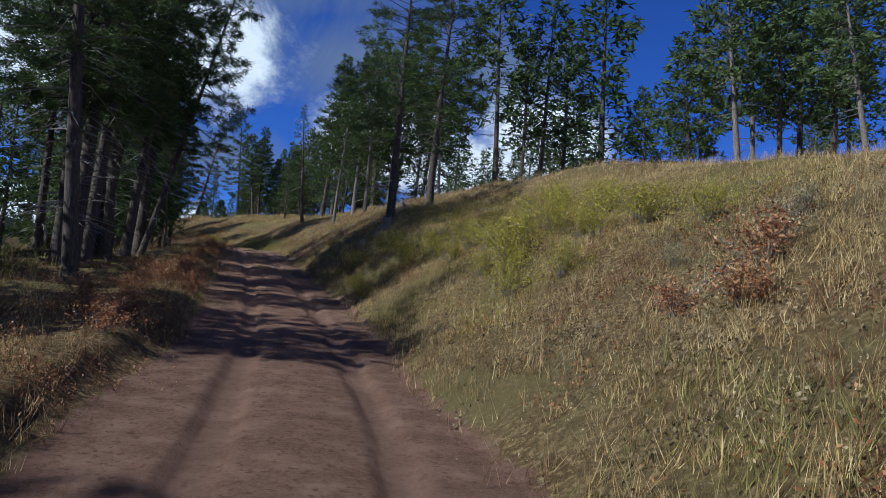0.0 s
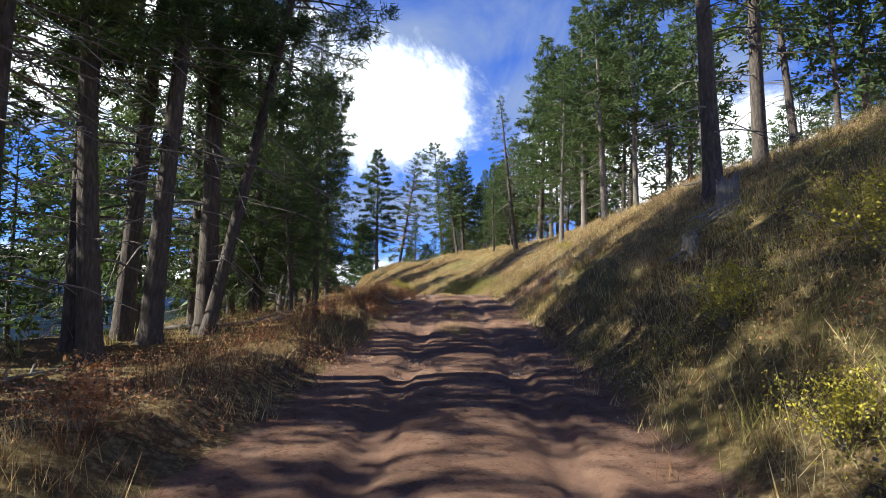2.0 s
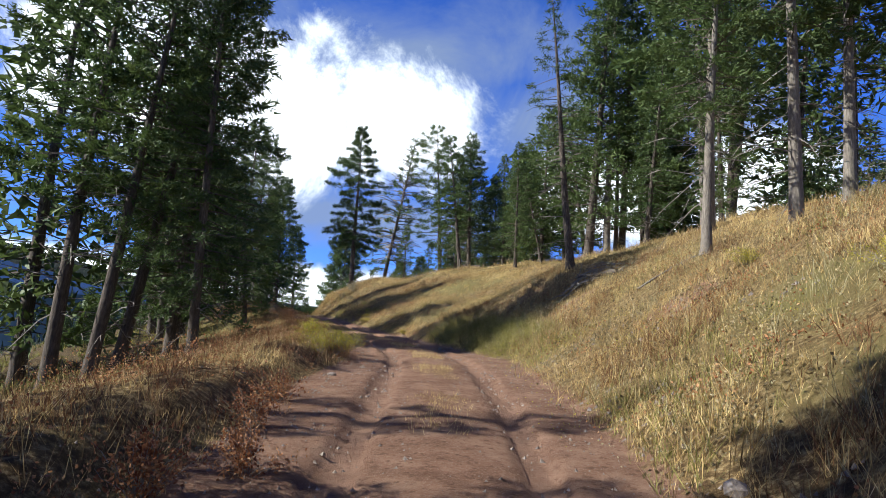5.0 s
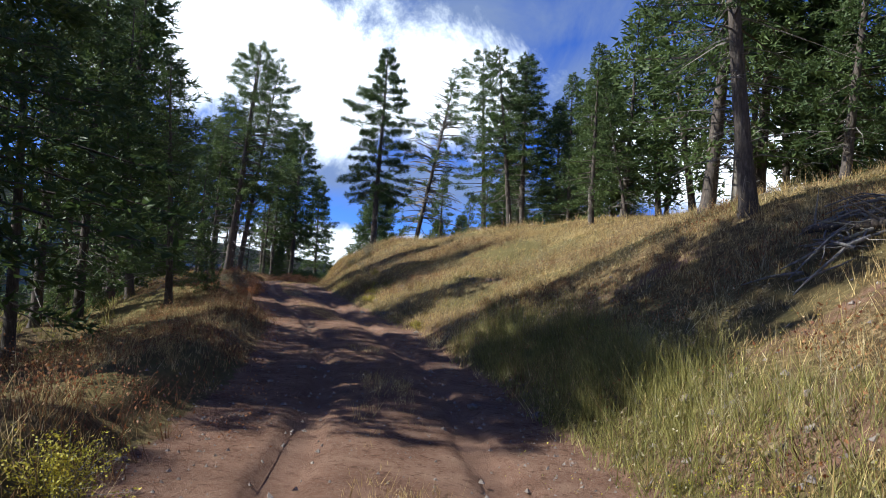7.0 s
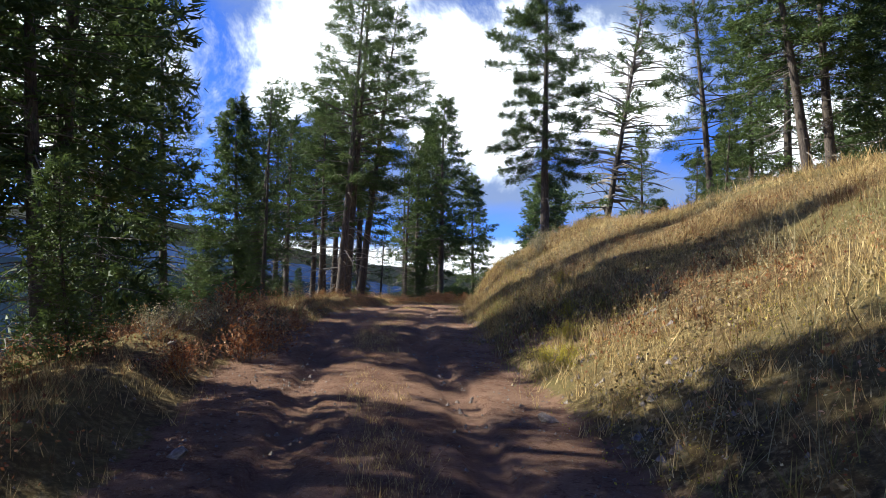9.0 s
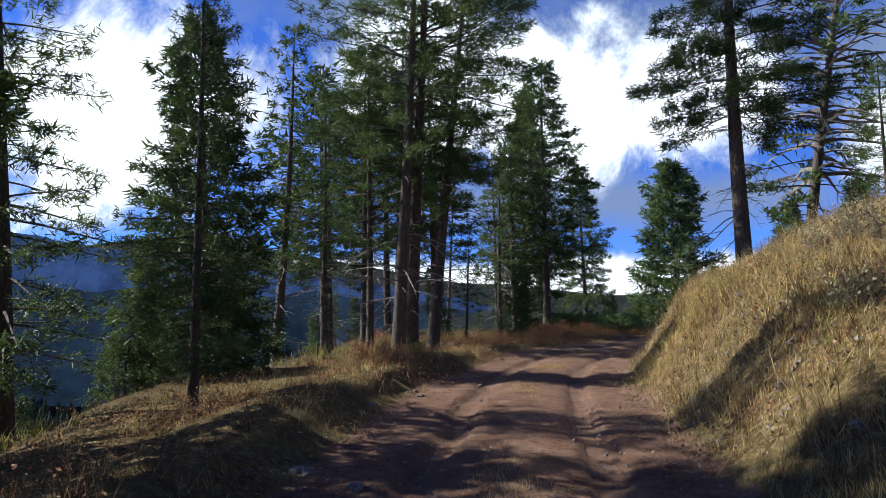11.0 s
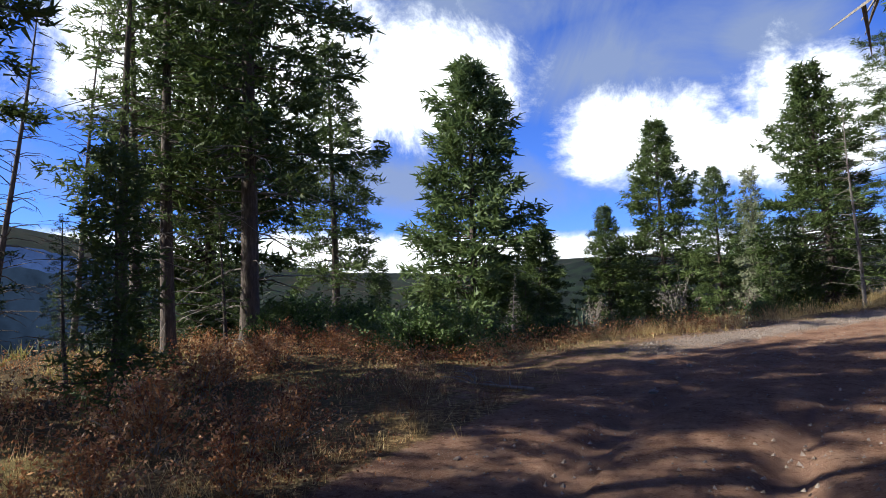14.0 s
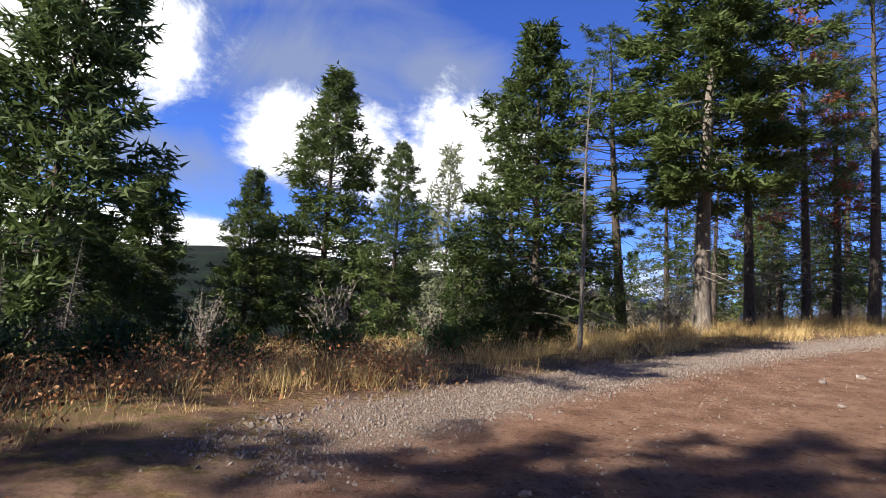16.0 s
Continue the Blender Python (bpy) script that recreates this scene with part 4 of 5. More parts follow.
# ---- grass ----
def sward(name, label, count, south, north, lo, hi, tall, wide, mat, seed, keep, tuft=9, kind="grass", verge=True):
    """Blades in tufts over a belt beside the track. keep: the chance that a tuft grows, from its place."""
    rng = np.random.RandomState(seed)
    n = int(count / tuft * 2.2)
    ok = np.where((LINE[:, 1] > south) & (LINE[:, 1] < north))[0]
    k = rng.choice(ok, n)
    k2 = np.clip(k + 1, 0, len(LINE) - 1)
    f = rng.uniform(0, 1, n)
    d = rng.uniform(lo, hi, n)
    x = LINE[k, 0] * (1 - f) + LINE[k2, 0] * f + ALONG[k, 1] * d
    y = LINE[k, 1] * (1 - f) + LINE[k2, 1] * f - ALONG[k, 0] * d
    j, off = beside(x, y)
    w = half_width(LINE[j, 1]) + 0.22 * waves(x, y, 7, 3)
    chance = keep(x, y, off, w, LINE[j, 1]) * (ease(np.abs(off), w - 0.25, w + 0.5) if verge else 1.0)
    some = rng.uniform(0, 1, n) < chance
    x, y = x[some][: count // tuft], y[some][: count // tuft]
    lush = (0.6 + 0.5 * np.clip(0.5 + waves(x, y, 2.7, seed + 1), 0, 1)) * rng.uniform(0.55, 1.35, len(x))
    x, y, lush = np.repeat(x, tuft), np.repeat(y, tuft), np.repeat(lush, tuft)
    m = len(x)
    x, y = x + rng.normal(0, 0.055, m), y + rng.normal(0, 0.055, m)
    z = ground(x, y) - 0.03
    h = rng.uniform(tall[0], tall[1], m) * lush * np.where(rng.uniform(0, 1, m) < 0.06, 1.6, 1.0)
    a, tip = rng.uniform(0, 6.28, m), rng.uniform(0.05, 0.95, m) * h
    b = rng.uniform(0, 6.28, m)
    ww = rng.uniform(wide[0], wide[1], m)
    base = np.stack([x, y, z], 1)
    sidev = np.stack([np.cos(a), np.sin(a), 0 * a], 1) * ww[:, None]
    bend = np.stack([np.cos(b) * tip, np.sin(b) * tip, h], 1)
    v = np.stack([base - sidev, base + sidev, base + bend], 1).reshape(-1, 3)
    me = mesh_of(name, v, np.arange(3 * m).reshape(-1, 3), mat)
    return tagged(new(name, me), label, kind, kind="stuff")


def patch(x, y, size, seed, lo=-0.25, hi=0.35):
    return ease(waves(x, y, size, seed), lo, hi)


sward("dry_grass", "tall dry golden grass on the cut bank", 260000, -4, 116, 1.4, 11, (0.08, 0.32), (0.003, 0.007), GRASS, 41,
      lambda x, y, d, w, n: (0.35 + 0.65 * patch(x, y, 5, 61)) * (1 - 0.8 * ease(n, 98, 104)))
sward("green_grass", "late green and yellow grass at the foot of the bank", 80000, -4, 104, 1.4, 8, (0.10, 0.38), (0.003, 0.007), GREEN_GRASS, 42,
      lambda x, y, d, w, n: np.where(d < w + 1.6, patch(x, y, 6, 62, -0.2, 0.4), 0.2 * patch(x, y, 6, 62, 0.0, 0.5)))
sward("bank_weeds", "tan and rust seed heads among the bank grass", 70000, -4, 104, 1.4, 9, (0.10, 0.36), (0.003, 0.007), RUSTY_GRASS, 48,
      lambda x, y, d, w, n: patch(x, y, 4, 68, 0.0, 0.5))
sward("green_tufts", "fresh green grass at the foot of the bank", 16000, 50, 62, 1.7, 3.6, (0.15, 0.5), (0.0025, 0.006), GREEN_GRASS, 51,
      lambda x, y, d, w, n: stretch(n, 51, 53, 58, 61) * (1 - ease(d, 2.6, 3.5)))
sward("crest_grass", "golden grass over the high bank above the bend", 60000, 76, 99, 1.6, 9, (0.07, 0.26), (0.003, 0.007), GRASS, 53,
      lambda x, y, d, w, n: 0.4 + 0.6 * patch(x, y, 4, 72))
sward("seed_stalks", "tall pale seed stalks and dry twigs standing out of the bank grass", 24000, -4, 98, 1.9, 9, (0.32, 0.72), (0.0022, 0.0042), PALE_LEAF, 50,
      lambda x, y, d, w, n: patch(x, y, 3, 70, 0.0, 0.5), tuft=3)
sward("hill_grass", "dry golden grass over the open hillside", 150000, -4, 104, 9, 30, (0.12, 0.40), (0.005, 0.012), GRASS, 43,
      lambda x, y, d, w, n: 0.4 + 0.6 * patch(x, y, 9, 63))
sward("verge_grass", "dry tan grass along the track's lower edge", 90000, -4, 101, -9, -1.3, (0.08, 0.30), (0.002, 0.005), GRASS, 44,
      lambda x, y, d, w, n: (0.1 + 0.9 * patch(x, y, 4, 64)) * np.exp(-np.maximum(-d - w - 1.5, 0) / 2.2))
sward("rusty_grass", "rust-brown autumn weeds along the track's lower edge", 90000, -4, 101, -9, -1.3, (0.08, 0.34), (0.0022, 0.0055), RUSTY_GRASS, 47,
      lambda x, y, d, w, n: (0.1 + 0.9 * patch(x, y, 5, 67)) * np.exp(-np.maximum(-d - w - 2.0, 0) / 2.5))
sward("junction_grass", "pale yellow grass round the road junction", 80000, 97, 122, -14, -4.0, (0.10, 0.36), (0.003, 0.007), GRASS, 45,
      lambda x, y, d, w, n: ease(-d - 5 * (n < 103), 4.2, 5.0) * (0.5 + 0.5 * patch(x, y, 4.5, 65)))
sward("roadside_tufts", "tall yellow grass tufts beside the gravel of the wider road", 30000, 104, 119, -8.5, -4.2, (0.18, 0.46), (0.003, 0.007), GRASS, 57,
      lambda x, y, d, w, n: ease(-d, 4.3, 4.8) * patch(x, y, 1.6, 61, -0.1, 0.3))
sward("crown_grass", "thin short grass on the raised middle of the track", 34000, 30, 92, -0.42, 0.42, (0.03, 0.12), (0.002, 0.005), GRASS, 49,
      lambda x, y, d, w, n: patch(x, y, 5, 69, -0.4, 0.4) * (1 - ease(np.abs(d), 0.2, 0.42)), verge=False)
sward("forest_grass", "thin grass under the trees", 40000, -4, 100, -26, -6, (0.2, 0.45), (0.012, 0.025), GREEN_GRASS, 46,
      lambda x, y, d, w, n: 0.2 + 0.8 * patch(x, y, 7, 66))


def weeds(name, label, clumps, south, north, lo, hi, tall, mat, seed, keep, per=42, leaf=0.02, spread=0.2):
    """Leafy weeds in clumps over a belt beside the track: small leaves on unseen stalks."""
    rng = np.random.RandomState(seed)
    ok = np.where((LINE[:, 1] > south) & (LINE[:, 1] < north))[0]
    n = clumps * 3
    k, d = rng.choice(ok, n), rng.uniform(lo, hi, n)
    x, y = LINE[k, 0] + ALONG[k, 1] * d + rng.normal(0, 0.3, n), LINE[k, 1] - ALONG[k, 0] * d + rng.normal(0, 0.3, n)
    some = rng.uniform(0, 1, n) < keep(x, y, d, LINE[k, 1])
    x, y = x[some][:clumps], y[some][:clumps]
    h = np.repeat(rng.uniform(tall[0], tall[1], len(x)), per)
    x, y = np.repeat(x, per), np.repeat(y, per)
    m = len(x)
    x, y = x + rng.normal(0, spread, m), y + rng.normal(0, spread, m)
    at = np.stack([x, y, ground(x, y) + h * rng.uniform(0.08, 1.0, m)], 1)
    u, q = rng.normal(0, 1, (m, 3)), rng.normal(0, 1, (m, 3))
    u /= np.linalg.norm(u, axis=1)[:, None]
    q = np.cross(u, q)
    q /= np.linalg.norm(q, axis=1)[:, None] + 1e-9
    s = leaf * rng.uniform(0.5, 1.5, (m, 1))
    v = np.stack([at - u * s, at + q * s * 0.6, at + u * s, at - q * s * 0.6], 1).reshape(-1, 3)
    return tagged(new(name, mesh_of(name, v, np.arange(4 * m).reshape(-1, 4), mat)), label, "weeds", kind="stuff")


weeds("yellow_weeds", "yellow-green leafy weeds among the bank grass", 900, 9, 27, 2.2, 8, (0.25, 0.75), LEAF, 55,
      lambda x, y, d, n: patch(x, y, 4, 75, -0.25, 0.3), 55, 0.011, 0.16)
weeds("pale_weeds", "dry pale weeds and seed heads on the bank", 1100, -2, 98, 1.9, 7, (0.15, 0.55), PALE_LEAF, 56,
      lambda x, y, d, n: patch(x, y, 3.5, 76, -0.1, 0.5), 40, 0.011)
weeds("turf_herbs", "matted grey-green and tan herbs in the bank turf", 3400, -3, 97, 1.9, 9, (0.06, 0.28), HERB_LEAF, 61,
      lambda x, y, d, n: 0.25 + 0.75 * patch(x, y, 2.6, 79, -0.2, 0.4), 26, 0.019, 0.12)
weeds("mound_weeds", "orange and rust weeds on the mound below the junction", 1300, 93, 107, -14, -4.6, (0.15, 0.6), RUST_LEAF, 63,
      lambda x, y, d, n: 0.3 + 0.7 * patch(x, y, 3.5, 82, -0.3, 0.3), 42, 0.02, 0.22)
weeds("russet_herbs", "russet dry herbs in the bank turf", 1100, -3, 97, 2.2, 8, (0.08, 0.4), RUST_LEAF, 62,
      lambda x, y, d, n: patch(x, y, 3.2, 80, 0.0, 0.4), 30, 0.017, 0.13)
weeds("bank_herbs", "yellow-green herbs at the foot of the bank", 420, 42, 84, 1.7, 3.6, (0.15, 0.5), LEAF, 57,
      lambda x, y, d, n: patch(x, y, 4, 77, 0.0, 0.4), 40, 0.008)
weeds("verge_herbs", "rust and tan herbs along the track's lower edge", 1500, 0, 98, -5.5, -1.7, (0.12, 0.5), RUST_LEAF, 58,
      lambda x, y, d, n: patch(x, y, 4, 78, -0.1, 0.4), 40, 0.013)


# ---- shrubs ----
def make_shrub(name, seed, mat, tall=1.0, wide=0.7, leaves=900, leaf=0.045, stems=26):
    """A bush: thin stems that fan out from the foot, with small leaves along them."""
    rng = np.random.RandomState(seed)
    root = new(name)
    rods, at = [], []
    for i in range(stems):
        az, out = rng.uniform(0, 6.28), abs(rng.normal(0, 0.5)) * wide
        top = tall * rng.uniform(0.55, 1.05) * (1 - 0.25 * (out / wide) ** 2)
        t = np.linspace(0, 1, 5)[:, None]
        p = np.array([math.cos(az), math.sin(az), 0]) * (0.05 + out * t ** 1.3) + np.array([0, 0, 1]) * top * (1.15 * t - 0.15 * t * t) - [0, 0, 0.05]
        p[1:] += rng.normal(0, 0.03 * tall, (4, 3))
        rods.append(rod(p, 0.008 * tall * np.array([1, 0.85, 0.65, 0.45, 0.2]), 3))
        f = 0.25 + 0.75 * rng.uniform(0, 1, leaves // stems) ** 0.7
        at.append(np.stack([np.interp(f, t[:, 0], p[:, k]) for k in range(3)], 1) + rng.normal(0, 0.055 * tall, (leaves // stems, 3)))
    at = np.concatenate(at)
    at[:, 2] = np.maximum(at[:, 2], 0.03)
    n = len(at)
    u, q = rng.normal(0, 1, (n, 3)), rng.normal(0, 1, (n, 3))
    u /= np.linalg.norm(u, axis=1)[:, None]
    q = np.cross(u, q)
    q /= np.linalg.norm(q, axis=1)[:, None]
    s = leaf * rng.uniform(0.6, 1.3, (n, 1))
    v = np.stack([at - u * s, at + q * s * 0.5, at + u * s, at - q * s * 0.5], 1).reshape(-1, 3)
    tagged(part("stem", mesh_of("stem", *joined(rods), GREY_TWIG), root), kind="stuff")
    tagged(part("foliage", mesh_of("foliage", v, np.arange(4 * n).reshape(-1, 4), mat), root), kind="stuff")
    return root


SHRUBS = {
    "yellow": ([make_shrub("shrub", 3 + i, LEAF, 0.85, 0.95, 2400, 0.020, 46) for i in range(3)], "yellow-green leafy shrub on the grassy bank"),
    "rust": ([make_shrub("shrub", 13 + i, RUST_LEAF, 0.65, 0.6, 1100, 0.023, 34) for i in range(3)], "low shrub with rust and tan autumn leaves"),
    "pale": ([make_shrub("shrub", 43 + i, PALE_LEAF, 0.6, 0.55, 900, 0.018, 40) for i in range(3)], "bleached dry shrub with pale seed heads"),
    "juniper": ([make_shrub("juniper", 23 + i, DARK_LEAF, 1.5, 1.85, 5600, 0.05, 60) for i in range(3)], "dense dark green juniper bush"),
    "scrub": ([make_shrub("scrub_bush", 33 + i, SCRUB_LEAF, 2.2, 1.3, 560, 0.055, 24) for i in range(3)], "grey leafless scrub bush beyond the road"),
}


def bush(look_of, x, y, size=1.0):
    rng = random.Random(int(x * 517 + y * 313))
    some, label = SHRUBS[look_of]
    k = size * rng.uniform(0.85, 1.15)
    m = pose(x, y, height(x, y) - 0.02, 0, 0, rng.uniform(0, 360)) @ Matrix.Diagonal((k * rng.uniform(0.9, 1.2), k, k * rng.uniform(0.85, 1.1), 1))
    return tagged(copy_thing(rng.choice(some), m), label, "shrub", f"{look_of} shrubs")


for x, y, size in ((0.7, 18.4, 1.0), (1.5, 14.9, 1.2), (2.4, 15.2, 1.1), (3.1, 14.0, 1.2), (3.9, 13.3, 1.1), (-0.3, 20.5, 0.9), (1.4, 13.2, 0.9),
                   (4.4, 11.4, 1.0), (2.2, 12.4, 1.0), (2.6, 16.4, 1.1), (3.6, 15.6, 1.0), (-3.0, 24.1, 0.8), (-1.7, 23.2, 0.9), (-2.3, 20.0, 0.8), (-1.2, 21.4, 0.8)):
    bush("yellow", x, y, size)
for x, y, size in ((-16.4, 50.2, 0.7), (-16.0, 49.0, 0.65), (-17.0, 51.4, 0.6), (-15.7, 47.8, 0.6), (-16.7, 49.4, 0.6), (-16.2, 48.3, 0.55), (-40.6, 83.7, 0.5), (-42.4, 84.4, 0.55), (-25.6, 72.1, 0.4), (-25.2, 71.2, 0.4), (-26.9, 74.6, 0.45)):
    bush("yellow", x, y, size)
for x, y, size in ((0.3, 18.1, 0.8), (1.1, 16.8, 0.9), (1.9, 15.8, 0.9), (1.5, 14.3, 0.8), (0.9, 15.2, 0.8), (-2.6, 21.3, 0.7), (-1.7, 25.2, 0.6), (2.9, 14.4, 0.9),
                   (-8.3, 49.8, 0.5), (-7.3, 44.8, 0.5), (-20.7, 65.2, 0.4), (-24.8, 70.3, 0.35), (-25.2, 70.6, 0.4)):
    bush("yellow", x, y, size)
for x, y, size in ((-29.8, 68.6, 0.9), (-30.0, 69.3, 1.0), (-30.2, 70.4, 0.8), (-29.3, 67.8, 0.8), (-31.4, 82.5, 1.0), (-31.4, 80.6, 0.9), (-32.0, 83.4, 1.0), (-31.0, 81.6, 0.8), (-32.6, 84.2, 0.9),
                   (-30.4, 79.8, 0.8), (-6.9, 41.1, 0.8), (-5.4, 36.3, 0.8), (-7.0, 35.9, 0.7), (-6.2, 35.2, 0.9), (-6.0, 33.2, 0.8), (-5.2, 34.6, 0.9), (-2.6, 27.9, 0.7), (-3.3, 25.6, 0.6),
                   (4.0, 8.0, 0.9), (3.3, 9.6, 0.8), (4.6, 8.8, 0.9)):
    bush("pale", x, y, size)
for x, y, size in ((-12.6, 40.8, 0.7), (-12.8, 40.0, 0.8), (-13.0, 38.8, 0.8), (-12.6, 37.4, 0.8), (-41.2, 83.4, 0.7), (-43.0, 84.2, 0.8), (-44.4, 86.0, 0.8),
                   (-49.2, 102.4, 1.2), (-50.2, 104.0, 1.2), (-49.4, 105.2, 1.1), (-51.2, 105.8, 1.2), (-50.4, 107.4, 1.1), (-48.6, 103.8, 1.0), (-52.2, 104.2, 1.1)):
    bush("rust", x, y, size)
for x, y, size in ((2.7, 7.7, 1.0), (3.1, 6.9, 1.1), (3.6, 7.6, 1.1), (-6.5, 16.2, 0.9), (-4.6, 10.5, 0.9), (-5.1, 10.0, 0.8), (-5.9, 16.4, 0.8), (-6.8, 15.2, 0.9),
                   (-6.9, 13.5, 0.9), (-4.3, 9.0, 0.8), (-8.0, 18.4, 0.9), (-6.7, 18.0, 0.8), (-7.6, 20.5, 0.8), (-10.6, 30.2, 0.8), (-10.8, 33.0, 0.9), (-9.8, 28.0, 0.7),
                   (-11.6, 34.6, 0.8), (-13.4, 42.1, 0.7), (-13.9, 43.4, 0.8)):
    bush("rust", x, y, size)
for x, y, size in ((-28.7, 68.8, 1.0), (-29.3, 69.7, 1.1), (-30.2, 69.6, 1.1), (-28.0, 67.4, 0.9), (-31.4, 72.2, 0.9), (-37.8, 91.8, 0.6), (-37.4, 92.8, 0.6), (-38.1, 90.8, 0.6),
                   (-38.2, 94.4, 0.6), (-45.1, 94.8, 0.9), (-45.8, 95.8, 1.1), (-44.8, 96.2, 0.9), (-45.4, 97.6, 1.0), (-46.2, 99.0, 1.0), (-46.5, 97.0, 1.1), (-47.5, 98.0, 1.2), (-48.1, 99.4, 1.2), (-48.8, 100.8, 1.1), (-46.8, 98.6, 1.0),
                   (-49.2, 102.2, 1.1), (-7.1, 36.1, 0.7), (-6.5, 34.8, 0.7)):
    bush("rust", x, y, size)
for x, y, size in ((-49.1, 109.8, 1.1), (-47.8, 111.0, 0.8), (-50.4, 109.2, 0.9), (-46.2, 112.4, 0.75), (-51.8, 110.6, 1.15), (-50.2, 112.4, 0.9), (-44.6, 113.0, 0.7), (-53.1, 108.4, 0.9),
                   (-48.2, 109.0, 0.6), (-54.0, 111.0, 1.0), (-45.4, 111.4, 0.55), (-42.7, 114.2, 0.6), (-40.2, 116.0, 0.7), (-54.7, 107.2, 0.8), (-52.2, 106.2, 0.6),
                   (-47.3, 105.1, 0.85), (-46.7, 105.5, 0.75)):
    bush("juniper", x, y, size)
rng = random.Random(31)
for i in range(54):
    k = rng.randrange(len(LINE))
    while not 106 < LINE[k, 1] < 124:
        k = rng.randrange(len(LINE))
    d = -rng.uniform(8.5, 24)
    bush("scrub", LINE[k, 0] + ALONG[k, 1] * d, LINE[k, 1] - ALONG[k, 0] * d, rng.uniform(0.6, 1.15))
for some, _ in SHRUBS.values():
    for root in some:
        for ob in (*root.children_recursive, root):
            bpy.data.objects.remove(ob)


# ---- far woods in the valley ----
def far_woods():
    rng = np.random.RandomState(77)
    n = 11000
    a, r = rng.uniform(-0.9, 2.6, n), 140 + 520 * rng.uniform(0, 1, n) ** 1.3
    a = np.where(rng.uniform(0, 1, n) < 0.75, rng.uniform(0.2, 1.5, n), a)
    x, y = -40 - np.sin(a) * r, 80 + np.cos(a) * r
    ok = patch(x, y, 90, 81, -0.9, 0.1) > rng.uniform(0, 1, n)
    k, d = beside(x, y)
    ok &= (d < -30) & ~((y > 300) & (np.abs(x + 110) < 320))
    x, y = x[ok], y[ok]
    n = len(x)
    z, h = ground(x, y), rng.uniform(6, 13, n)
    verts, faces, at = [], [], 0
    levels = np.array([[0.06, 0.16], [0.40, 0.10], [0.36, 0.14], [0.72, 0.055], [0.68, 0.085], [1.0, 0.0]])
    ang = np.arange(5) * np.pi / 2.5
    for i in range(n):
        turn = ang + rng.uniform(0, 6.28)
        v = []
        for up_to, out in levels:
            o = out * h[i] * rng.uniform(0.6, 1.25, 5)
            v.append(np.stack([x[i] + np.cos(turn) * o, y[i] + np.sin(turn) * o, z[i] + h[i] * up_to * rng.uniform(0.93, 1.06, 5)], 1))
        idx = np.arange(30).reshape(6, 5) + at
        nxt = np.roll(idx, -1, axis=1)
        for lo in (0, 2, 4):
            faces.append(np.stack([idx[lo], nxt[lo], nxt[lo + 1], idx[lo + 1]], -1))
        verts += v
        at += 30
    me = mesh_of("far_woods", np.concatenate(verts), np.concatenate(faces), FAR_NEEDLE)
    return tagged(new("far_woods", me), "conifer woods on the valley slopes", "trees", kind="stuff")


far_woods()


# ---- stones ----
def make_stone(seed):
    rng = np.random.RandomState(seed)
    bm = bmesh.new()
    bmesh.ops.create_icosphere(bm, subdivisions=1, radius=1)
    for v in bm.verts:
        v.co *= rng.uniform(0.72, 1.18)
        v.co.z *= 0.6
    me = bpy.data.meshes.new("stone")
    bm.to_mesh(me)
    bm.free()
    me.materials.append(STONE)
    return me


STONES = [make_stone(i) for i in range(5)]
rng = random.Random(12)
for i in range(140):
    k = rng.randrange(int(len(LINE) * 0.33), int(len(LINE) * 0.80))
    d = rng.choice([-1, 1]) * rng.uniform(1.0, 2.2) + rng.gauss(0, 0.25)
    d += 1.2 * rng.random() if d > 0 else 0
    x, y = LINE[k, 0] + ALONG[k, 1] * d, LINE[k, 1] - ALONG[k, 0] * d
    s = rng.uniform(0.03, 0.085) * (1.8 if rng.random() < 0.08 else 1)
    ob = new("stone", STONES[i % 5])
    ob.matrix_basis = pose(x, y, height(x, y) + s * 0.15, rng.uniform(-20, 20), rng.uniform(-20, 20), rng.uniform(0, 360)) @ Matrix.Diagonal((s * rng.uniform(0.8, 1.5), s, s, 1))
    tagged(ob, "small pale stone at the edge of the dirt track", "stone", "stones along the track")


def pebbles(name, label, count, seed, spread, mat):
    """Loose small stones as one bed; spread gives place and size."""
    r = np.random.RandomState(seed)
    x, y, s = spread(r, count)
    z = ground(x, y)
    n = len(x)
    a = r.uniform(0, 6.28, n)
    ring = np.stack([a + k * np.pi / 2 + r.uniform(-0.4, 0.4, n) for k in range(4)], 1)
    rad = s[:, None] * r.uniform(0.7, 1.3, (n, 4))
    low = np.stack([x[:, None] + np.cos(ring) * rad, y[:, None] + np.sin(ring) * rad, np.repeat(z[:, None] - 0.01, 4, 1)], -1)
    top = np.stack([x + r.normal(0, 0.3, n) * s, y + r.normal(0, 0.3, n) * s, z + s * r.uniform(0.5, 0.9, n)], -1)[:, None]
    v = np.concatenate([low, top], 1).reshape(-1, 3)
    i = np.arange(n)[:, None] * 5
    f = np.concatenate([np.stack([i[:, 0] + k, i[:, 0] + (k + 1) % 4, i[:, 0] + 4], -1) for k in range(4)])
    return tagged(new(name, mesh_of(name, v, f, mat)), label, "gravel", kind="stuff")


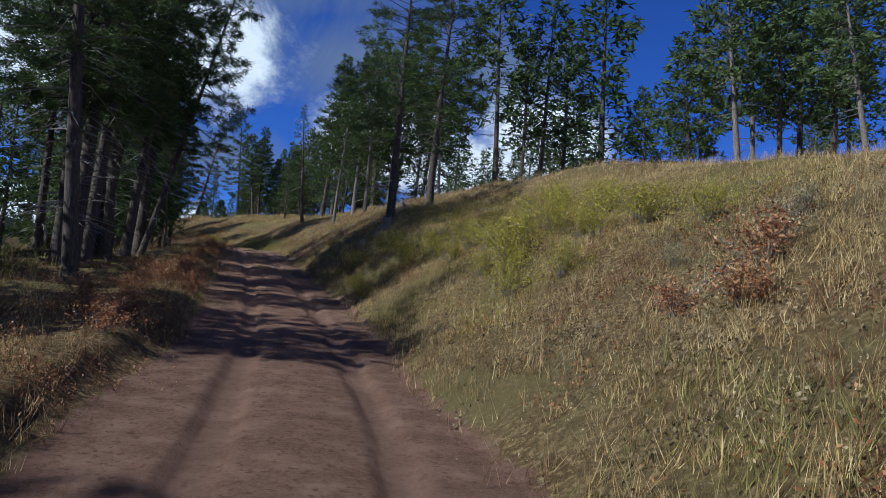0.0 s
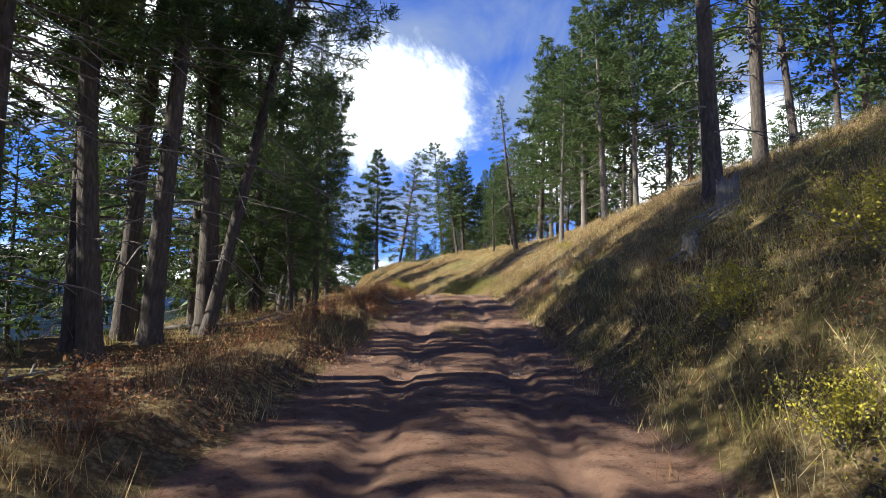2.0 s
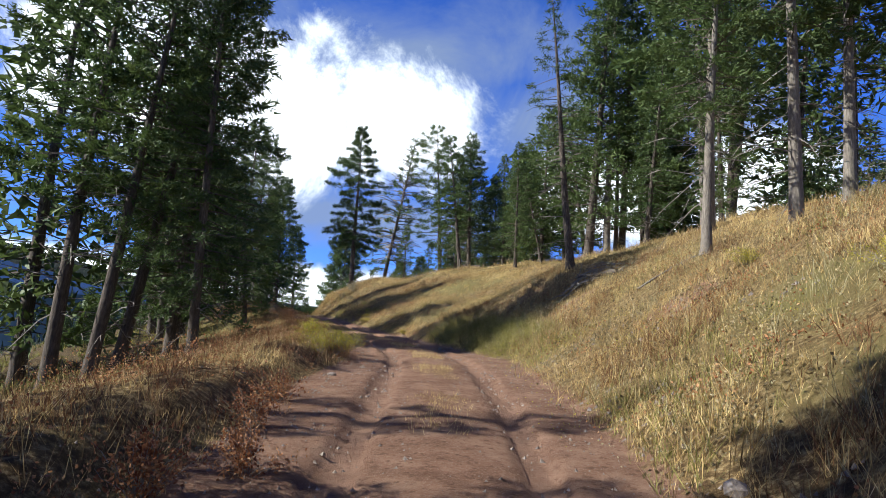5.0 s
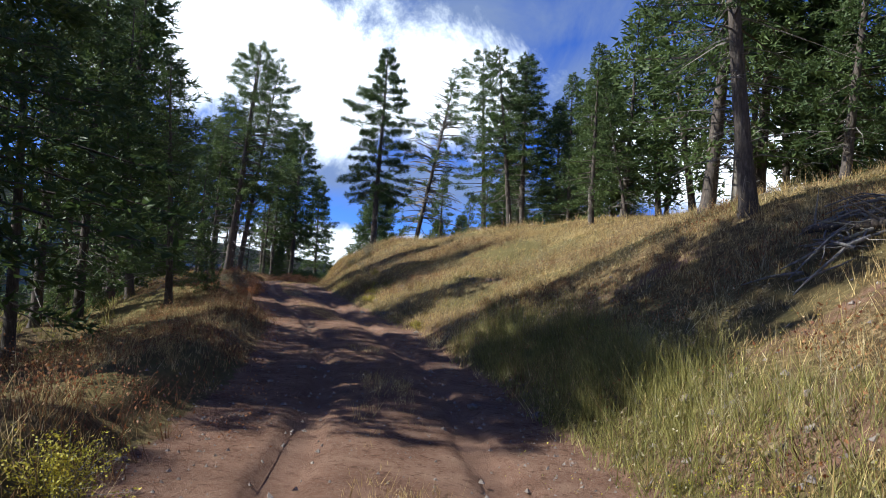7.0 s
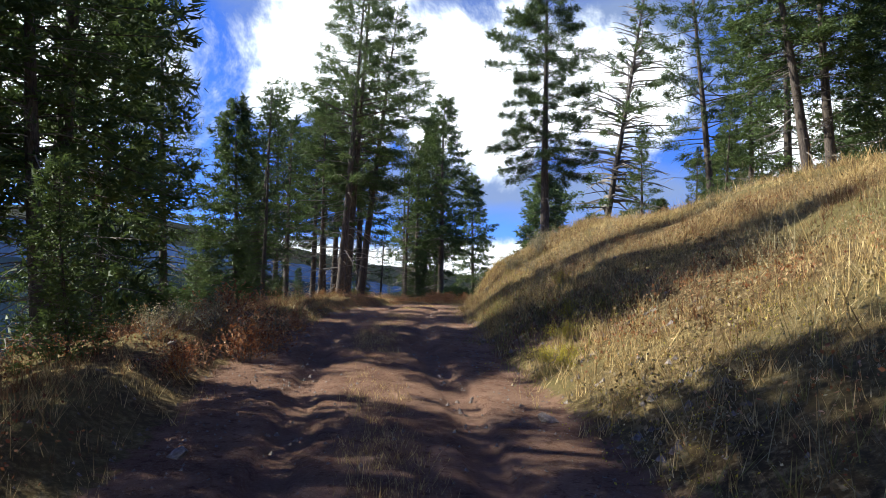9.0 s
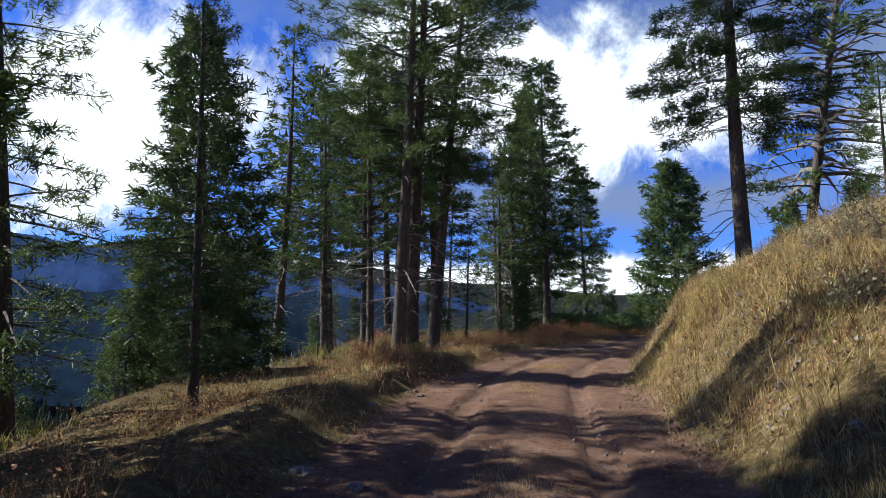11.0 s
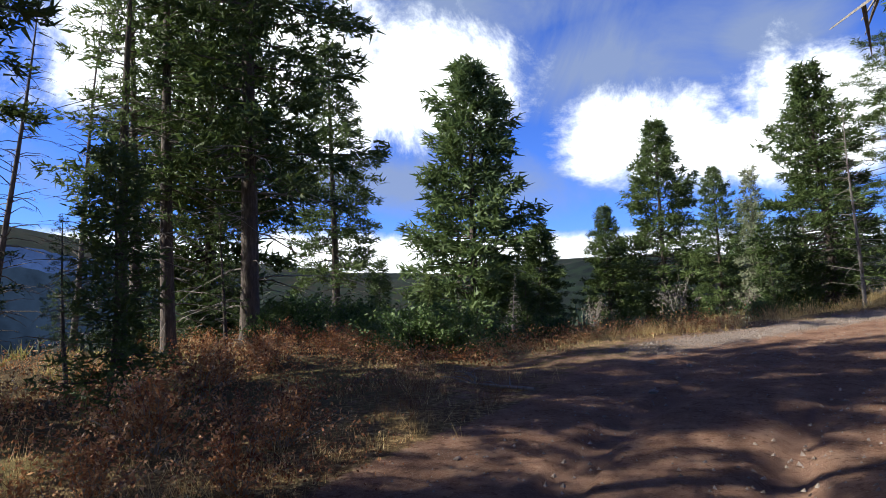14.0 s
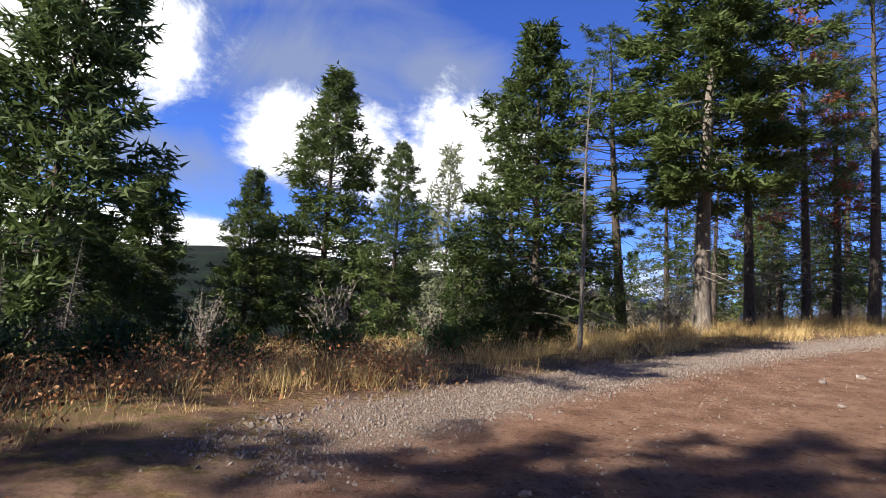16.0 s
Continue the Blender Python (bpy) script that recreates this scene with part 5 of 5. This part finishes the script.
def on_track(r, n):
    k = r.randint(int(len(LINE) * 0.3), int(len(LINE) * 0.78), n)
    d = r.uniform(-2.3, 2.4, n)
    d = np.where(r.uniform(0, 1, n) < 0.55, np.sign(d) * (1.5 + r.normal(0, 0.35, n)), d)
    return LINE[k, 0] + ALONG[k, 1] * d + r.normal(0, 0.2, n), LINE[k, 1] - ALONG[k, 0] * d + r.normal(0, 0.2, n), r.uniform(0.008, 0.03, n)


def on_apron(r, n):
    ok = np.where((LINE[:, 1] > 103.5) & (LINE[:, 1] < 116))[0]
    k = r.choice(ok, n)
    d = -3.6 + r.normal(0, 0.3, n)
    return LINE[k, 0] + ALONG[k, 1] * d + r.normal(0, 0.25, n), LINE[k, 1] - ALONG[k, 0] * d + r.normal(0, 0.25, n), r.uniform(0.01, 0.036, n)


def on_bank(r, n):
    ok = np.where((LINE[:, 1] > 30) & (LINE[:, 1] < 99))[0]
    k = r.choice(ok, n)
    d = r.uniform(1.8, 4.8, n)
    x, y = LINE[k, 0] + ALONG[k, 1] * d, LINE[k, 1] - ALONG[k, 0] * d
    some = waves(x, y, 5.5, 71) > 0.1
    return x[some], y[some], r.uniform(0.012, 0.06, n)[some]


pebbles("track_pebbles", "small loose stones scattered over the dirt track", 15000, 91, on_track, STONE)
pebbles("gravel_apron", "pale gravel spread at the edge of the wider road", 13000, 92, on_apron, GRAVEL)
pebbles("bank_rubble", "stones and clods on the eroded bank", 4000, 93, on_bank, STONE)


# ---- dead wood ----
def make_stump(tall, radius, seed):
    """A weathered stump: flared foot with roots, splintered top."""
    rng = np.random.RandomState(seed)
    root = new("tree_stump")
    sides, rings = 14, 7
    a = np.arange(sides) * 2 * np.pi / sides
    lobes = 1 + 0.22 * np.sin(a * 5 + rng.uniform(0, 6)) + rng.normal(0, 0.05, sides)
    crest = tall * (0.62 + 0.38 * rng.uniform(0, 1, sides))
    v = []
    for i in range(rings):
        s = i / (rings - 1)
        rad = radius * (1 + 0.75 * (1 - s) ** 4 * lobes) * (0.95 + 0.05 * rng.uniform(0, 1, sides))
        v.append(np.stack([np.cos(a) * rad, np.sin(a) * rad, -0.1 + (crest + 0.1) * s], 1))
    v.append(np.stack([np.cos(a) * radius * 0.72, np.sin(a) * radius * 0.72, crest * 0.93], 1))
    v.append(np.stack([np.cos(a) * radius * 0.2, np.sin(a) * radius * 0.2, np.full(sides, tall * 0.5)], 1))
    n = len(v)
    idx = np.arange(n * sides).reshape(n, sides)
    nxt = np.roll(idx, -1, axis=1)
    quads = np.stack([idx[:-1], nxt[:-1], nxt[1:], idx[1:]], -1).reshape(-1, 4)
    part("trunk", mesh_of("trunk", np.concatenate(v), quads, GREY_TWIG), root)
    for i in range(5):
        az, ln = i * 1.26 + rng.normal(0, 0.3), radius * rng.uniform(2.2, 3.6)
        t = np.linspace(0, 1, 5)[:, None]
        p = np.array([math.cos(az), math.sin(az), 0]) * (radius * 0.8 + ln * t) + np.array([0, 0, 1]) * (tall * 0.22 * (1 - t) ** 2 - 0.06 * t) + rng.normal(0, 0.02, (5, 3))
        part("root", mesh_of("root", *rod(p, radius * np.array([0.34, 0.26, 0.2, 0.14, 0.06]), 6), GREY_TWIG, True), root)
    return root


def stand_stump(x, y, tall, radius, seed, label):
    made = make_stump(tall, radius, seed)
    made.matrix_basis = pose(x, y, height(x, y) - 0.03, 0, 0, seed * 40)
    tagged(made, label, "stump", "stumps on the bank")


stand_stump(-2.3, 35.4, 0.42, 0.22, 3, "dark old tree stump on the crest of the bank")
stand_stump(-2.5, 29.3, 0.75, 0.20, 4, "bleached splintered tree stump in the grass bank")
stand_stump(-3.2, 27.6, 0.40, 0.14, 5, "pale rotten stump with bared roots on the bank")
stand_stump(3.9, 33.0, 0.35, 0.18, 7, "grey tree stump in the hillside grass")


def brush_pile(x, y, count, reach, seed):
    rng = np.random.RandomState(seed)
    root = new("brush_pile")
    root.matrix_basis = pose(x, y, height(x, y))
    for i in range(count):
        az, ln = rng.uniform(0, 6.28), reach * rng.uniform(0.5, 1.2)
        c = rng.normal(0, reach * 0.25, 2)
        t = np.linspace(-0.5, 0.5, 5)
        px, py = c[0] + np.cos(az) * ln * t + rng.normal(0, 0.03, 5), c[1] + np.sin(az) * ln * t + rng.normal(0, 0.03, 5)
        pz = ground(px + x, py + y) - height(x, y) + 0.03 + 0.30 * rng.uniform(0, 1) * np.exp(-(px ** 2 + py ** 2) / reach ** 2) + np.abs(rng.normal(0, 0.02, 5))
        part("branch", mesh_of("branch", *rod(np.stack([px, py, pz], 1), rng.uniform(0.010, 0.03) * np.array([1, 0.9, 0.75, 0.55, 0.3]), 5), GREY_TWIG, True), root)
    tagged(root, "heap of dry grey fallen branches on the bank", "branches", "heaps of branches")


brush_pile(-11.6, 59.0, 26, 1.1, 3)
brush_pile(-12.2, 57.6, 16, 0.9, 5)
brush_pile(-3.0, 28.6, 12, 0.8, 7)
brush_pile(-36.1, 88.0, 14, 0.9, 9)


def fallen_branch(x, y, length, turn, thick, seed):
    rng = np.random.RandomState(seed)
    root = new("fallen_branch")
    root.matrix_basis = pose(x, y, height(x, y), 0, 0, turn)
    t = np.linspace(0, 1, 8)
    wx, wy = math.cos(radians(turn)), math.sin(radians(turn))
    px, py = (t - 0.5) * length, np.cumsum(rng.normal(0, 0.02 * length, 8))
    pz = ground(x + wx * px - wy * py, y + wy * px + wx * py) - height(x, y) + thick * 0.8
    stem = np.stack([px, py, pz], 1)
    part("stem", mesh_of("stem", *rod(stem, thick * (1 - 0.75 * t), 6), GREY_TWIG, True), root)
    for i in range(6):
        k = rng.randint(2, 7)
        side = rng.choice([-1, 1]) * length * rng.uniform(0.10, 0.25)
        tip = stem[k] + [abs(side) * 0.8, side, rng.uniform(0.02, 0.2) * length * 0.5]
        part("twig", mesh_of("twig", *rod([stem[k], (stem[k] + tip) / 2 + [0, 0, 0.03], tip], thick * np.array([0.45, 0.3, 0.1]), 4), GREY_TWIG, True), root)
    tagged(root, "dry fallen branch lying in the grass", "branch", "fallen branches")


for i, (x, y, length, turn, thick) in enumerate(((-9.6, 53.4, 1.6, 30, 0.03), (-44.5, 101.4, 1.4, 160, 0.03), (-45.2, 102.4, 1.1, 120, 0.025), (-38.0, 95.9, 1.2, 75, 0.025),
                                                 (-38.4, 93.4, 1.0, 110, 0.02), (3.2, 8.2, 1.2, 20, 0.02), (4.0, 9.5, 1.0, 70, 0.02), (-12.5, 38.0, 2.4, 50, 0.05),
                                                 (-13.5, 30.5, 3.2, 15, 0.07), (-11.5, 22.5, 2.6, 80, 0.05), (-32.5, 70.0, 2.4, 60, 0.05), (-47.7, 91.9, 2.5, 100, 0.05))):
    fallen_branch(x, y, length, turn, thick, 60 + i)


def fallen_log(foot, tip, thick, seed, label):
    """A weathered log with a torn root end, stubs of limbs and a split, lying from foot to tip."""
    rng = np.random.RandomState(seed)
    root = new("fallen_log")
    a, b = np.array(foot, float), np.array(tip, float)
    root.matrix_basis = pose(*a)
    t = np.linspace(0, 1, 12)
    line = (b - a) * t[:, None] + rng.normal(0, 0.02, (12, 3))
    part("stem", mesh_of("stem", *rod(line, thick * (1.25 - 0.6 * t) * rng.uniform(0.92, 1.08, 12), 9), BARK, True), root)
    along = (b - a) / np.linalg.norm(b - a)
    for i in range(9):
        off = rng.normal(0, 1, 3)
        off -= along * (off @ along)
        off /= np.linalg.norm(off)
        if i < 5:
            p = [line[0], line[0] + off * thick * 1.6 - along * 0.12, line[0] + off * thick * rng.uniform(2.5, 4.5) - along * 0.2]
            part("root", mesh_of("root", *rod(p, thick * np.array([0.5, 0.3, 0.08]), 5), GREY_TWIG, True), root)
        else:
            k = rng.randint(4, 11)
            off[2] = abs(off[2])
            p = [line[k], line[k] + off * 0.25 + along * 0.08, line[k] + off * rng.uniform(0.4, 0.8) + along * 0.2]
            part("stub", mesh_of("stub", *rod(p, thick * np.array([0.3, 0.2, 0.06]), 5), GREY_TWIG, True), root)
    tagged(root, label, "log", "logs on the bank")


fallen_log((-11.0, 57.2, height(-11.0, 57.2) + 0.08), (-12.4, 58.8, height(-12.4, 58.8) + 0.08), 0.07, 6, "bleached fallen pole among dry branches on the bank")
brush_pile(-38.0, 93.2, 16, 0.8, 11)
